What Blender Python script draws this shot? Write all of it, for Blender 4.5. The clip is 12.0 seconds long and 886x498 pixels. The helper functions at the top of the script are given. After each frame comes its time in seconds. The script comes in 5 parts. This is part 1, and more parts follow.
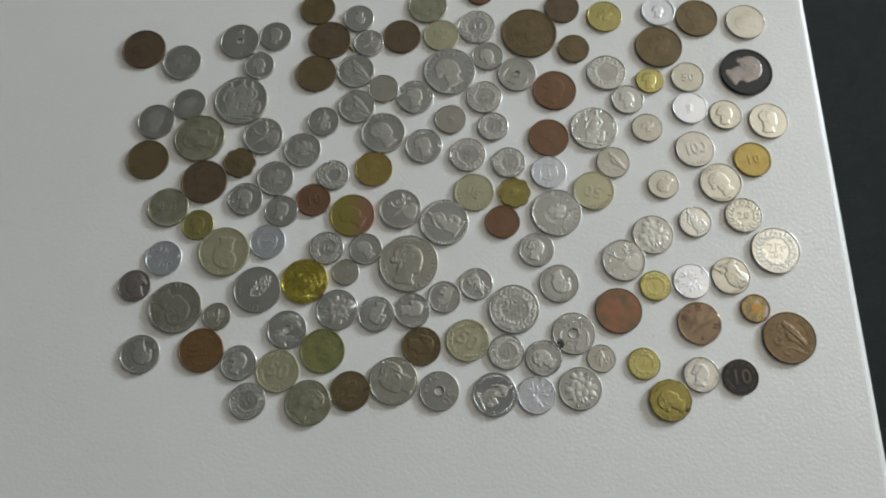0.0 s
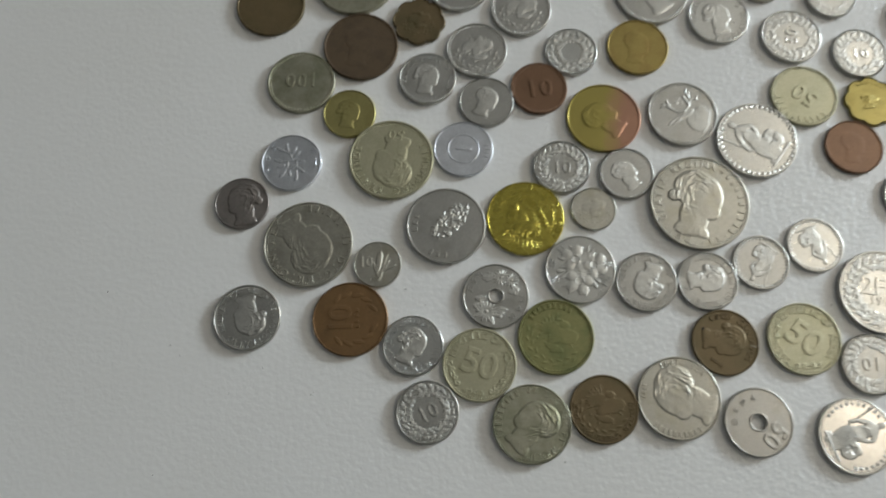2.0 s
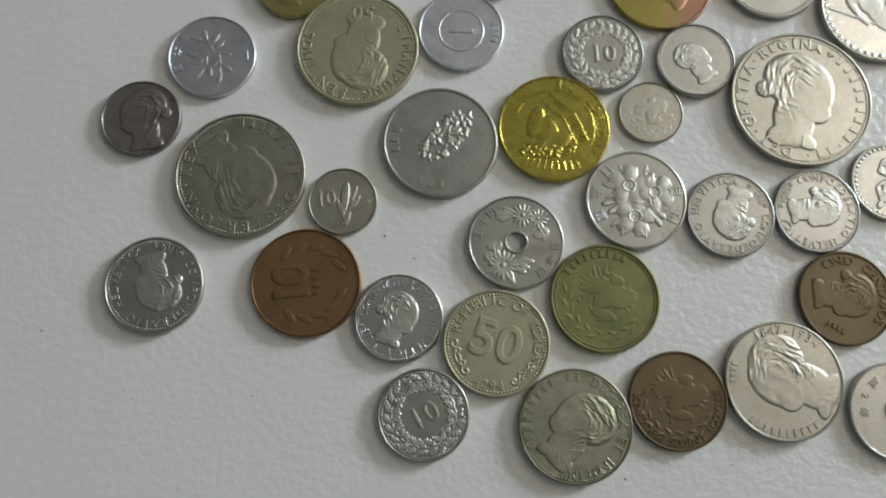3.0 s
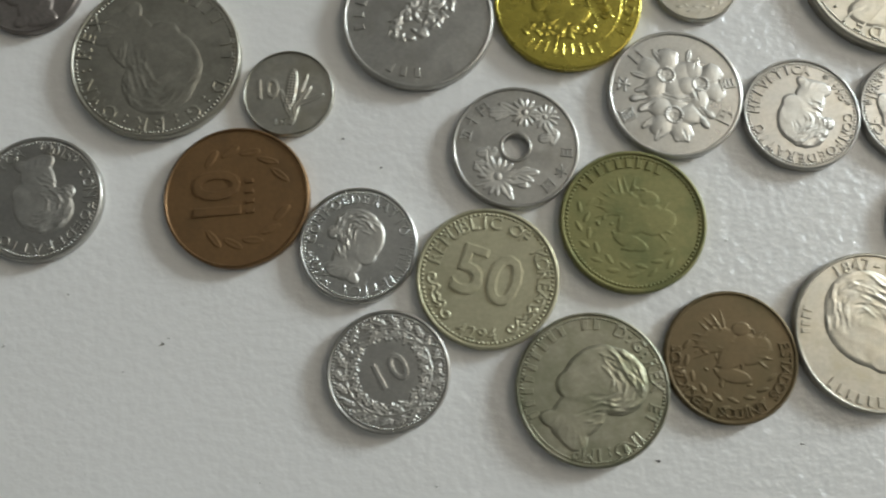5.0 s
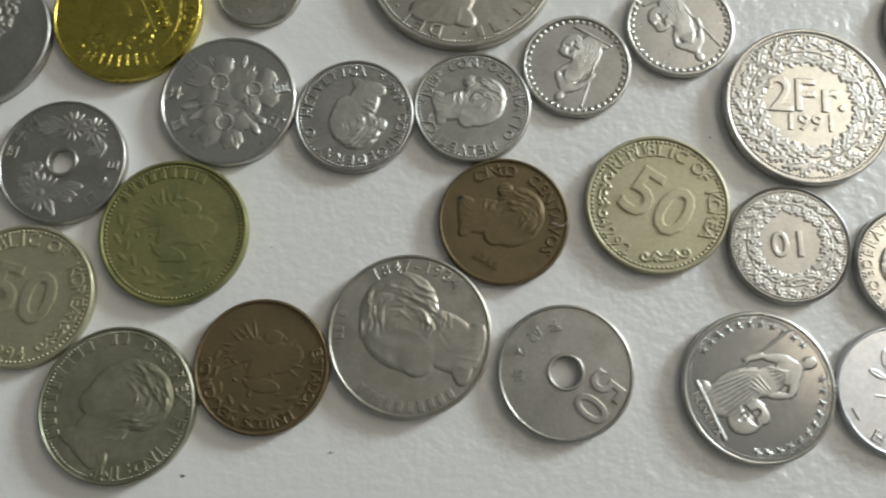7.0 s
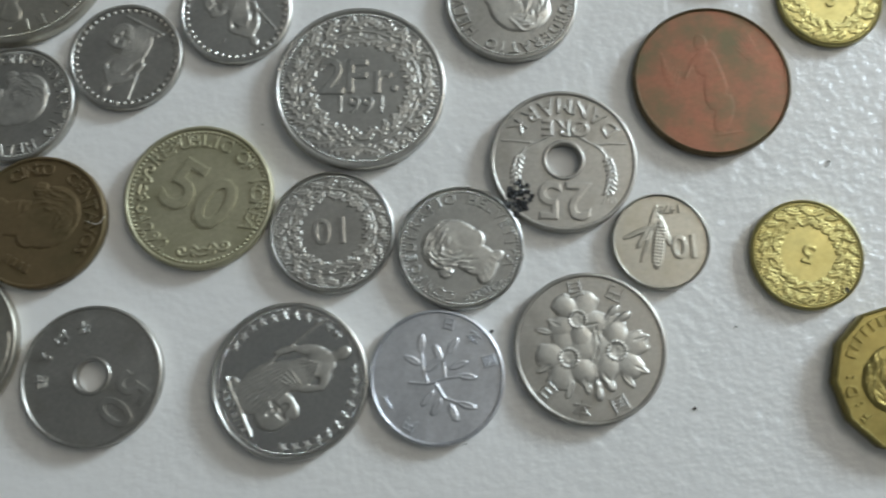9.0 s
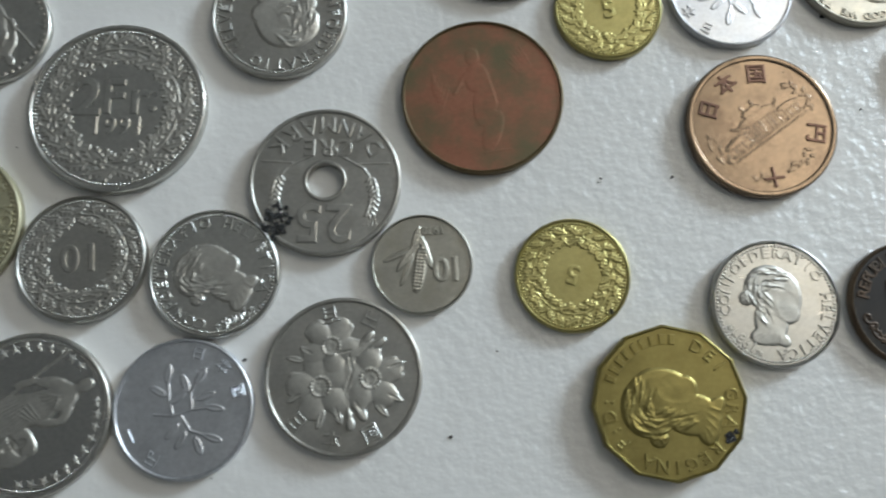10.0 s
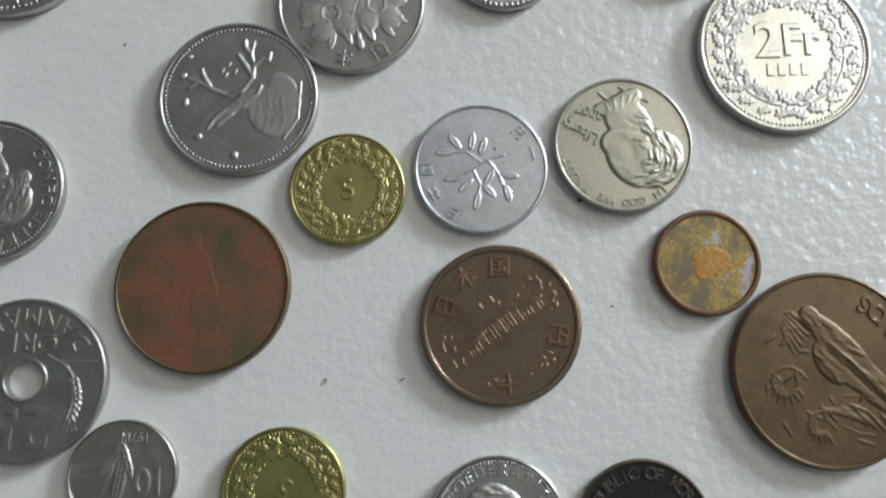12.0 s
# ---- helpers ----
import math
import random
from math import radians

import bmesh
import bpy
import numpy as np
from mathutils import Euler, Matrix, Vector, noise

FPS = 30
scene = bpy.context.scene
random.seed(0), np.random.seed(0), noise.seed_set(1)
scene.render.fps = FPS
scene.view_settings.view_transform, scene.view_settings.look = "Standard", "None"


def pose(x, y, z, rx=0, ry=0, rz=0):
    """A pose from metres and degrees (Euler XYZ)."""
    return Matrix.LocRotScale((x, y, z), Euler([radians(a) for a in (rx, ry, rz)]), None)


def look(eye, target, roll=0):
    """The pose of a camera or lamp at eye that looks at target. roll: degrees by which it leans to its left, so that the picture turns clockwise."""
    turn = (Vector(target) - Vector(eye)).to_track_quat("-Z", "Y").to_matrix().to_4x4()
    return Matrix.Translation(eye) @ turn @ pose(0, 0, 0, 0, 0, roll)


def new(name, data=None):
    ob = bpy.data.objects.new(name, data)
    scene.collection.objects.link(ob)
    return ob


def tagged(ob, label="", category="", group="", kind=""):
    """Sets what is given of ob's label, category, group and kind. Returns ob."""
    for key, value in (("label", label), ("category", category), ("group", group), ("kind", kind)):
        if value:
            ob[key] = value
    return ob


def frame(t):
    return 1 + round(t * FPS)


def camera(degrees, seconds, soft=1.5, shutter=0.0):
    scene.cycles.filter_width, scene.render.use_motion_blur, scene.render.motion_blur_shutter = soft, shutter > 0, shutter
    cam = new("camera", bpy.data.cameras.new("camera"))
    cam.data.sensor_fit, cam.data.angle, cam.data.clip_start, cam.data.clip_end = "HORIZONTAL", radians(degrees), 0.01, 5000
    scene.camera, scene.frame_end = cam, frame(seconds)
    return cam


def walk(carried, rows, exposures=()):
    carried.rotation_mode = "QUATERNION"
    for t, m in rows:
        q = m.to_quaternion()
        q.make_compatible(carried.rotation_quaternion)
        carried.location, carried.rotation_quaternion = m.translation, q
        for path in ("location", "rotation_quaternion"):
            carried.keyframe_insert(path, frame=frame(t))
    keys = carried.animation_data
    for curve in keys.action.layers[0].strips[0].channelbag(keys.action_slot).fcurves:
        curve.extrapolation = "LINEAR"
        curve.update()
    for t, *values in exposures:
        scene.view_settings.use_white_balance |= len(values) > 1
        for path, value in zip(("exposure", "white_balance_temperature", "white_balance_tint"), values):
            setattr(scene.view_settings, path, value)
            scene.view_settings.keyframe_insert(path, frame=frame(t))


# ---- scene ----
cam = camera(56.63, 12.0, soft=2.1, shutter=0.3)
walk(cam, [
    (0, pose(0.00353, -0.13807, 0.43279, 18.590, 0.519, 0.013)),
    (0.4, pose(0.00140, -0.13674, 0.44959, 19.255, 0.522, 0.113)),
    (0.5, pose(0.00104, -0.14119, 0.44772, 20.189, 0.604, 0.077)),
    (1, pose(-0.02769, -0.14854, 0.37170, 20.502, 0.838, 0.465)),
    (1.5, pose(-0.06195, -0.12551, 0.29969, 18.509, 0.101, 3.285)),
    (2, pose(-0.09569, -0.10495, 0.25448, 17.774, -0.018, 4.602)),
    (2.5, pose(-0.10138, -0.09264, 0.20313, 13.723, -0.112, 4.027)),
    (3, pose(-0.10219, -0.08123, 0.17653, 13.002, -1.244, 2.443)),
    (3.2, pose(-0.10575, -0.08029, 0.16882, 12.666, -1.275, 2.206)),
    (4.8, pose(-0.09989, -0.08388, 0.13117, 12.581, -0.335, 3.062)),
    (5, pose(-0.09414, -0.08495, 0.13094, 12.477, -0.215, 3.148)),
    (5.5, pose(-0.07431, -0.08596, 0.13157, 13.060, 0.045, 3.210)),
    (6, pose(-0.05438, -0.08618, 0.13103, 13.228, -0.022, 2.651)),
    (6.5, pose(-0.03784, -0.08486, 0.12997, 13.063, 0.511, 1.869)),
    (7, pose(-0.01918, -0.08197, 0.12833, 13.213, 0.787, 0.964)),
    (7.2, pose(-0.01288, -0.08224, 0.12794, 13.138, 0.565, 0.518)),
    (8.8, pose(0.03877, -0.08163, 0.12442, 12.928, -0.247, -2.114)),
    (9, pose(0.04894, -0.08140, 0.12383, 12.565, -0.101, -2.243)),
    (9.5, pose(0.06661, -0.07920, 0.12289, 12.579, -0.301, -2.864)),
    (10, pose(0.08422, -0.07833, 0.12091, 12.410, -0.577, -3.150)),
    (10.5, pose(0.10152, -0.07697, 0.12051, 11.836, -0.716, -3.319)),
    (11, pose(0.11576, -0.07114, 0.11810, 11.786, -0.573, -2.913)),
    (11.5, pose(0.12174, -0.05996, 0.11856, 10.991, -0.893, -2.464)),
    (12, pose(0.12600, -0.04591, 0.11967, 10.632, -1.161, -2.084)),
], exposures=((0.0, -0.62, 7100, 10), (3.0, -0.64, 7100, 10), (5.5, -0.45, 7300, 9.5), (7.0, -0.44, 7250, 10), (9.5, -0.56, 6700, 8), (12.0, -0.58, 6700, 8)))


# ---------------------------------------------------------------- light
# Heights are above the table top, which lies at z = 0; the floor is 0.75 m below it.
def lamp(name, eye, target, sx, sy, watts, colour):
    data = bpy.data.lights.new(name, "AREA")
    data.shape, data.size, data.size_y, data.energy, data.color = "RECTANGLE", sx, sy, watts, colour
    ob = new(name, data)
    ob.matrix_world = look(eye, target)
    return ob


lamp("window_daylight", (5.65, 3.53, 2.16), (0, 0, 0), 1.25, 1.25, 430.0, (0.62, 0.81, 1.0))
lamp("window_skylight", (2.78, 1.65, 1.05), (0.6, 0.2, 1.15), 0.78, 0.78, 88.0, (0.82, 0.91, 1.0))
lamp("ceiling_lamp_light", (1.48, 0.80, 1.97), (1.48, 0.80, 0.0), 1.2, 1.4, 19.5, (1.0, 0.915, 0.79))
world = bpy.data.worlds.new("world")
scene.world = world
world.use_nodes = True
world.node_tree.nodes["Background"].inputs[0].default_value = (0.55, 0.6, 0.68, 1)
world.node_tree.nodes["Background"].inputs[1].default_value = 0.3


# ---------------------------------------------------------------- materials
def nodes_of(name):
    m = bpy.data.materials.new(name)
    m.use_nodes = True
    return m, m.node_tree, m.node_tree.nodes["Principled BSDF"]


def add(tree, kind, **sockets):
    n = tree.nodes.new(kind)
    for key, value in sockets.items():
        n.inputs[key.replace("_", " ")].default_value = value
    return n


def noise_of(tree, vec, scale, detail=4.0, rough=0.6):
    n = add(tree, "ShaderNodeTexNoise", Scale=scale, Detail=detail, Roughness=rough)
    tree.links.new(vec, n.inputs["Vector"])
    return n.outputs["Fac"]


def ramp(tree, fac, a, b, lo=0.0, hi=1.0):
    n = add(tree, "ShaderNodeMapRange")
    n.inputs[1].default_value, n.inputs[2].default_value, n.inputs[3].default_value, n.inputs[4].default_value = a, b, lo, hi
    tree.links.new(fac, n.inputs[0])
    return n.outputs[0]


def blend(tree, fac, a, b):
    n = tree.nodes.new("ShaderNodeMix")
    n.data_type = "RGBA"
    tree.links.new(fac, n.inputs["Factor"])
    for socket, value in ((n.inputs[6], a), (n.inputs[7], b)):
        if isinstance(value, tuple):
            socket.default_value = (*value, 1)
        else:
            tree.links.new(value, socket)
    return n.outputs[2]


def metal(name, colour, rough, stain, amount, metallic=1.0, grain=0.25, spread=0.12, blotches=170.0):
    """Worn coin metal: tarnish in blotches, fine handling marks, gloss that varies from coin to coin."""
    m, tree, bsdf = nodes_of(name)
    link = tree.links.new
    coord, info = tree.nodes.new("ShaderNodeTexCoord"), tree.nodes.new("ShaderNodeObjectInfo")
    shift = add(tree, "ShaderNodeVectorMath")
    shift.operation = "ADD"
    link(coord.outputs["Object"], shift.inputs[0])
    link(info.outputs["Location"], shift.inputs[1])
    vec = shift.outputs[0]
    blotch = ramp(tree, noise_of(tree, vec, blotches, 5.0, 0.65), 0.62 - 0.35 * amount, 0.78 - 0.2 * amount)
    fine = noise_of(tree, vec, 1400.0, 4.0, 0.7)
    worn = blend(tree, ramp(tree, fine, 0.35, 0.7), tuple(0.82 * c for c in colour), colour)
    link(blend(tree, ramp(tree, blotch, 0, 1, 0, min(1.0, 0.35 + amount)), worn, stain), bsdf.inputs["Base Color"])
    link(ramp(tree, noise_of(tree, vec, 420.0), 0.3, 0.75, rough - spread * 0.6, rough + spread), bsdf.inputs["Roughness"])
    bsdf.inputs["Metallic"].default_value = metallic
    bump = add(tree, "ShaderNodeBump", Strength=grain, Distance=0.00004)
    link(noise_of(tree, vec, 900.0, 5.0, 0.7), bump.inputs["Height"])
    # long hairline scratches from handling, in two directions
    last = bump
    for angle in (0.5, 2.1):
        lie = add(tree, "ShaderNodeMapping", Rotation=(0, 0, angle), Scale=(60.0, 2600.0, 60.0))
        link(vec, lie.inputs["Vector"])
        hair = add(tree, "ShaderNodeBump", Strength=grain * 0.4, Distance=0.00003)
        link(ramp(tree, noise_of(tree, lie.outputs[0], 1.0, 3.0, 0.6), 0.60, 0.72), hair.inputs["Height"])
        link(last.outputs[0], hair.inputs["Normal"])
        last = hair
    link(last.outputs[0], bsdf.inputs["Normal"])
    return m


METALS = {
    "nickel": metal("worn_cupronickel", (0.51, 0.50, 0.465), 0.39, (0.35, 0.33, 0.285), 0.3),
    "bright": metal("bright_nickel", (0.60, 0.595, 0.56), 0.32, (0.48, 0.46, 0.41), 0.2, grain=0.2, spread=0.10),
    "satin": metal("satin_struck_nickel", (0.57, 0.56, 0.52), 0.47, (0.42, 0.40, 0.36), 0.2, grain=0.15),
    "mirror": metal("mirror_struck_nickel", (0.58, 0.575, 0.55), 0.16, (0.46, 0.45, 0.42), 0.15, grain=0.1, spread=0.06),
    "silver": metal("dull_silver", (0.525, 0.505, 0.44), 0.41, (0.40, 0.37, 0.28), 0.35),
    "grey": metal("grey_worn_silver", (0.46, 0.44, 0.375), 0.43, (0.29, 0.28, 0.23), 0.4),
    "olive": metal("greenish_nickel_brass", (0.50, 0.475, 0.33), 0.46, (0.36, 0.345, 0.22), 0.35, metallic=0.72),
    "green": metal("green_patina_brass", (0.255, 0.245, 0.10), 0.50, (0.14, 0.155, 0.06), 0.55, metallic=0.45, grain=0.5),
    "patina": metal("green_grey_silver", (0.44, 0.42, 0.32), 0.44, (0.25, 0.26, 0.175), 0.55, metallic=0.85),
    "bronze": metal("brown_bronze", (0.18, 0.13, 0.066), 0.45, (0.11, 0.09, 0.043), 0.5, metallic=0.5, blotches=110.0),
    "tan": metal("tan_bronze", (0.245, 0.14, 0.062), 0.44, (0.15, 0.09, 0.043), 0.4, metallic=0.6),
    "polished": metal("polished_bronze", (0.285, 0.21, 0.145), 0.17, (0.15, 0.105, 0.075), 0.35, metallic=0.75),
    "dark": metal("dark_bronze", (0.15, 0.105, 0.065), 0.50, (0.085, 0.062, 0.042), 0.4, metallic=0.5),
    "worn_grey": metal("rubbed_grey_silver", (0.30, 0.27, 0.25), 0.42, (0.16, 0.145, 0.13), 0.4, metallic=0.8),
    "copper": metal("reddish_copper", (0.215, 0.12, 0.07), 0.46, (0.15, 0.085, 0.05), 0.35, metallic=0.6),
    "red": metal("red_tarnished_bronze", (0.33, 0.14, 0.085), 0.40, (0.14, 0.12, 0.065), 0.64, metallic=0.45, blotches=115.0),
    "brass": metal("yellow_brass", (0.50, 0.445, 0.19), 0.39, (0.33, 0.29, 0.10), 0.3),
    "old_brass": metal("dull_old_brass", (0.36, 0.30, 0.105), 0.37, (0.22, 0.18, 0.06), 0.4, metallic=0.85),
    "gold": metal("bright_gold_plate", (0.56, 0.47, 0.10), 0.27, (0.36, 0.28, 0.03), 0.1, grain=0.12, spread=0.06),
    "amber": metal("orange_brass", (0.38, 0.29, 0.10), 0.42, (0.26, 0.17, 0.06), 0.4, metallic=0.8),
    "aluminium": metal("matt_aluminium", (0.72, 0.74, 0.78), 0.40, (0.58, 0.60, 0.64), 0.2),
    "black": metal("blackened_bronze", (0.03, 0.03, 0.031), 0.44, (0.03, 0.03, 0.032), 0.4, metallic=0.6),
    "soot": metal("sooty_bronze", (0.105, 0.078, 0.06), 0.42, (0.06, 0.055, 0.05), 0.4, metallic=0.6),
    "umber": metal("umber_bronze", (0.16, 0.11, 0.06), 0.36, (0.085, 0.06, 0.032), 0.45, metallic=0.6, grain=0.5, blotches=260.0),
    "ruddy": metal("reddish_wear", (0.24, 0.13, 0.09), 0.44, (0.13, 0.08, 0.06), 0.35, metallic=0.6),
    "ochre": metal("orange_gold_leaf", (0.42, 0.21, 0.06), 0.40, (0.48, 0.33, 0.10), 0.45, metallic=0.6, grain=1.0, blotches=1800.0),
}


def painted_board():
    m, tree, bsdf = nodes_of("white_painted_board")
    link = tree.links.new
    vec = tree.nodes.new("ShaderNodeTexCoord").outputs["Object"]
    stains = ramp(tree, noise_of(tree, vec, 9.0, 5.0, 0.6), 0.35, 0.75)
    fleck = ramp(tree, noise_of(tree, vec, 190.0, 3.0, 0.6), 0.60, 0.80, 0.0, 0.3)
    base = blend(tree, stains, (0.80, 0.80, 0.79), (0.76, 0.755, 0.735))
    link(blend(tree, fleck, base, (0.72, 0.71, 0.68)), bsdf.inputs["Base Color"])
    link(ramp(tree, noise_of(tree, vec, 60.0), 0.3, 0.7, 0.30, 0.46), bsdf.inputs["Roughness"])
    bsdf.inputs["Specular IOR Level"].default_value = 0.3
    peel = add(tree, "ShaderNodeBump", Strength=0.12, Distance=0.0005)
    link(noise_of(tree, vec, 560.0, 2.0, 0.5), peel.inputs["Height"])
    wave = add(tree, "ShaderNodeBump", Strength=0.05, Distance=0.001)
    link(noise_of(tree, vec, 110.0, 2.0, 0.5), wave.inputs["Height"])
    link(wave.outputs[0], peel.inputs["Normal"])
    link(peel.outputs[0], bsdf.inputs["Normal"])
    # the glossy skin of the paint, dimpled by the roller
    skin = add(tree, "ShaderNodeBump", Strength=0.75, Distance=0.0011)
    link(noise_of(tree, vec, 560.0, 2.0, 0.5), skin.inputs["Height"])
    link(skin.outputs[0], bsdf.inputs["Coat Normal"])
    bsdf.inputs["Coat Weight"].default_value, bsdf.inputs["Coat Roughness"].default_value = 1.0, 0.37
    return m


def plain(name, colour, rough, scale=8.0, depth=0.15, bump=0.2):
    m, tree, bsdf = nodes_of(name)
    vec = tree.nodes.new("ShaderNodeTexCoord").outputs["Object"]
    fac = noise_of(tree, vec, scale, 6.0, 0.65)
    tree.links.new(blend(tree, fac, tuple(c * (1 - depth) for c in colour), tuple(c * (1 + depth) for c in colour)), bsdf.inputs["Base Color"])
    bsdf.inputs["Roughness"].default_value = rough
    b = add(tree, "ShaderNodeBump", Strength=bump, Distance=0.002)
    tree.links.new(noise_of(tree, vec, scale * 12, 3.0), b.inputs["Height"])
    tree.links.new(b.outputs[0], bsdf.inputs["Normal"])
    return m


def flaked_gold():
    """A dark coin face strewn with fine gold flakes, with lilac bare patches."""
    m, tree, bsdf = nodes_of("flaked_gold_face")
    link = tree.links.new
    vec = tree.nodes.new("ShaderNodeTexCoord").outputs["Object"]
    fleck = ramp(tree, noise_of(tree, vec, 3600.0, 5.0, 0.8), 0.46, 0.56)
    cloud = ramp(tree, noise_of(tree, vec, 330.0, 3.0, 0.6), 0.42, 0.60)
    gold = blend(tree, cloud, (0.16, 0.145, 0.10), (0.55, 0.37, 0.06))
    face = blend(tree, fleck, (0.17, 0.14, 0.09), gold)
    bare = ramp(tree, noise_of(tree, vec, 260.0, 3.0, 0.6), 0.62, 0.68)
    link(blend(tree, bare, face, (0.36, 0.34, 0.40)), bsdf.inputs["Base Color"])
    bsdf.inputs["Metallic"].default_value, bsdf.inputs["Roughness"].default_value = 0.6, 0.42
    bump = add(tree, "ShaderNodeBump", Strength=0.6, Distance=0.00008)
    link(noise_of(tree, vec, 2600.0, 4.0, 0.75), bump.inputs["Height"])
    link(bump.outputs[0], bsdf.inputs["Normal"])
    return m


def toned_brass():
    """Brass that runs from yellow on one side to a rosy toning on the other."""
    m, tree, bsdf = nodes_of("toned_brass")
    link = tree.links.new
    vec = tree.nodes.new("ShaderNodeTexCoord").outputs["Object"]
    axes = add(tree, "ShaderNodeSeparateXYZ")
    link(vec, axes.inputs[0])
    cloud = add(tree, "ShaderNodeMath")
    cloud.operation = "MULTIPLY_ADD"
    link(noise_of(tree, vec, 190.0, 4.0, 0.6), cloud.inputs[0])
    cloud.inputs[1].default_value = 0.010
    link(axes.outputs["X"], cloud.inputs[2])
    rosy = ramp(tree, cloud.outputs[0], 0.005, 0.012)
    link(blend(tree, rosy, (0.36, 0.30, 0.09), (0.40, 0.22, 0.15)), bsdf.inputs["Base Color"])
    bsdf.inputs["Metallic"].default_value = 0.85
    link(ramp(tree, noise_of(tree, vec, 420.0), 0.3, 0.75, 0.30, 0.46), bsdf.inputs["Roughness"])
    return m


METALS["flakes"], METALS["toned"] = flaked_gold(), toned_brass()
BOARD = painted_board()
CARPET = plain("dark_carpet", (0.016, 0.021, 0.023), 0.95, 30.0, 0.45, 0.6)
WALL = plain("grey_wall_paint", (0.54, 0.535, 0.52), 0.8, 3.0, 0.04, 0.1)
CEILING = plain("ceiling_paint", (0.82, 0.815, 0.80), 0.85, 3.0, 0.03, 0.1)
STEEL = plain("grey_steel", (0.3, 0.3, 0.3), 0.4, 20.0, 0.08, 0.1)
CRUMB = plain("dark_crumb", (0.045, 0.035, 0.03), 0.8, 900.0, 0.4, 0.3)
STAIN = plain("black_residue", (0.012, 0.012, 0.012), 0.35, 900.0, 0.5, 0.5)
FIBRE = plain("pale_fibre", (0.7, 0.66, 0.58), 0.7, 500.0, 0.1, 0.1)


# ---------------------------------------------------------------- mesh helpers
def mesh_of(name, verts, faces, material, smooth=True):
    me = bpy.data.meshes.new(name)
    me.from_pydata(verts, [], faces)
    me.materials.append(material)
    if smooth:
        me.polygons.foreach_set("use_smooth", [True] * len(me.polygons))
    me.update()
    return me


def part(name, me, parent, label=""):
    ob = new(name, me)
    ob.parent = parent
    if label:
        ob["label"] = label
    return ob


def box_mesh(name, lo, hi, material, bevel=0.0, segments=3):
    bm = bmesh.new()
    bmesh.ops.create_cube(bm, size=1.0)
    for v in bm.verts:
        v.co = [(a + b) / 2 + c * (b - a) for a, b, c in zip(lo, hi, v.co)]
    if bevel:
        bmesh.ops.bevel(bm, geom=bm.edges[:], offset=bevel, segments=segments, profile=0.5, affect="EDGES")
    me = bpy.data.meshes.new(name)
    bm.to_mesh(me)
    bm.free()
    me.materials.append(material)
    return me


def setting(name, lo, hi, material, label):
    return tagged(new(name, box_mesh(name, lo, hi, material)), label, name.split("_")[0], kind="structure")


# ---------------------------------------------------------------- the room that closes the place
H, T = 2.8, 2.0
setting("floor", (-H, -H, -0.80), (H, H, -0.75), CARPET, "dark blue-black carpet floor under the table")
setting("ceiling", (-H, -H, T), (H, H, T + 0.05), CEILING, "plain off-white painted ceiling of the room")
setting("wall_west", (-H - 0.05, -H, -0.75), (-H, H, T), WALL, "plain grey painted wall of the room")
setting("wall_south", (-H, -H - 0.05, -0.75), (H, -H, T), WALL, "plain grey painted wall of the room")
setting("wall_north", (-H, H, -0.75), (H, H + 0.05, T), WALL, "plain grey painted wall of the room")
# the east wall has the window opening, built as four pieces butted round it
setting("wall_east", (H, -H, -0.75), (H + 0.05, 1.25, T), WALL, "grey painted wall beside the window")
setting("wall_east_corner", (H, 2.05, -0.75), (H + 0.05, H, T), WALL, "grey painted wall beside the window")
setting("wall_east_sill", (H, 1.25, -0.75), (H + 0.05, 2.05, 0.65), WALL, "grey painted wall under the window")
setting("wall_east_head", (H, 1.25, 1.45), (H + 0.05, 2.05, T), WALL, "grey painted wall over the window")


# ---------------------------------------------------------------- the table
def table():
    top = new("table")
    top.location = (0, 0, -0.75)
    top.rotation_euler = (0, 0, radians(0.9))
    tagged(top, "white painted table with a slightly textured top", "table")
    EDGE = 0.2248
    me = box_mesh("tabletop", (-0.78, -0.55, 0.722), (EDGE, 0.75, 0.75), BOARD, 0.0045, 5)
    me.polygons.foreach_set("use_smooth", [False] * len(me.polygons))
    part("tabletop", me, top, "white painted top with rounded edge")
    for x in (-0.72, EDGE - 0.06):
        for y in (-0.49, 0.69):
            part("leg", box_mesh("leg", (x - 0.02, y - 0.02, 0.0), (x + 0.02, y + 0.02, 0.722), STEEL, 0.004), top, "grey steel leg")


table()


# ---------------------------------------------------------------- coin parts
MM = 0.001


def lathe(name, profile, material, steps, wave=None, smooth=True):
    """A closed ring profile (radius, height) in mm turned about z. wave: the radius factor by angle."""
    verts, faces, n = [], [], len(profile)
    for i in range(steps):
        a = 2 * math.pi * i / steps
        k = wave(a) if wave else 1.0
        verts += [(r * k * math.cos(a) * MM, r * k * math.sin(a) * MM, z * MM) for r, z in profile]
    for i in range(steps):
        j = (i + 1) % steps
        faces += [(i * n + q, j * n + q, j * n + (q + 1) % n, i * n + (q + 1) % n) for q in range(n)]
    return mesh_of(name, verts, faces, material, smooth)


def E(cx, cy, a, b, ang=0.0, h=1.0):
    """A raised oval: centre, half axes (in coin radii), turn in degrees, height."""
    return ("e", cx, cy, a, b, math.radians(ang), h)


def P(cx, cy, a, b, ang=0.0, h=1.0):
    """A raised oval with steep sides and a gently rounded top."""
    return ("p", cx, cy, a, b, math.radians(ang), h)


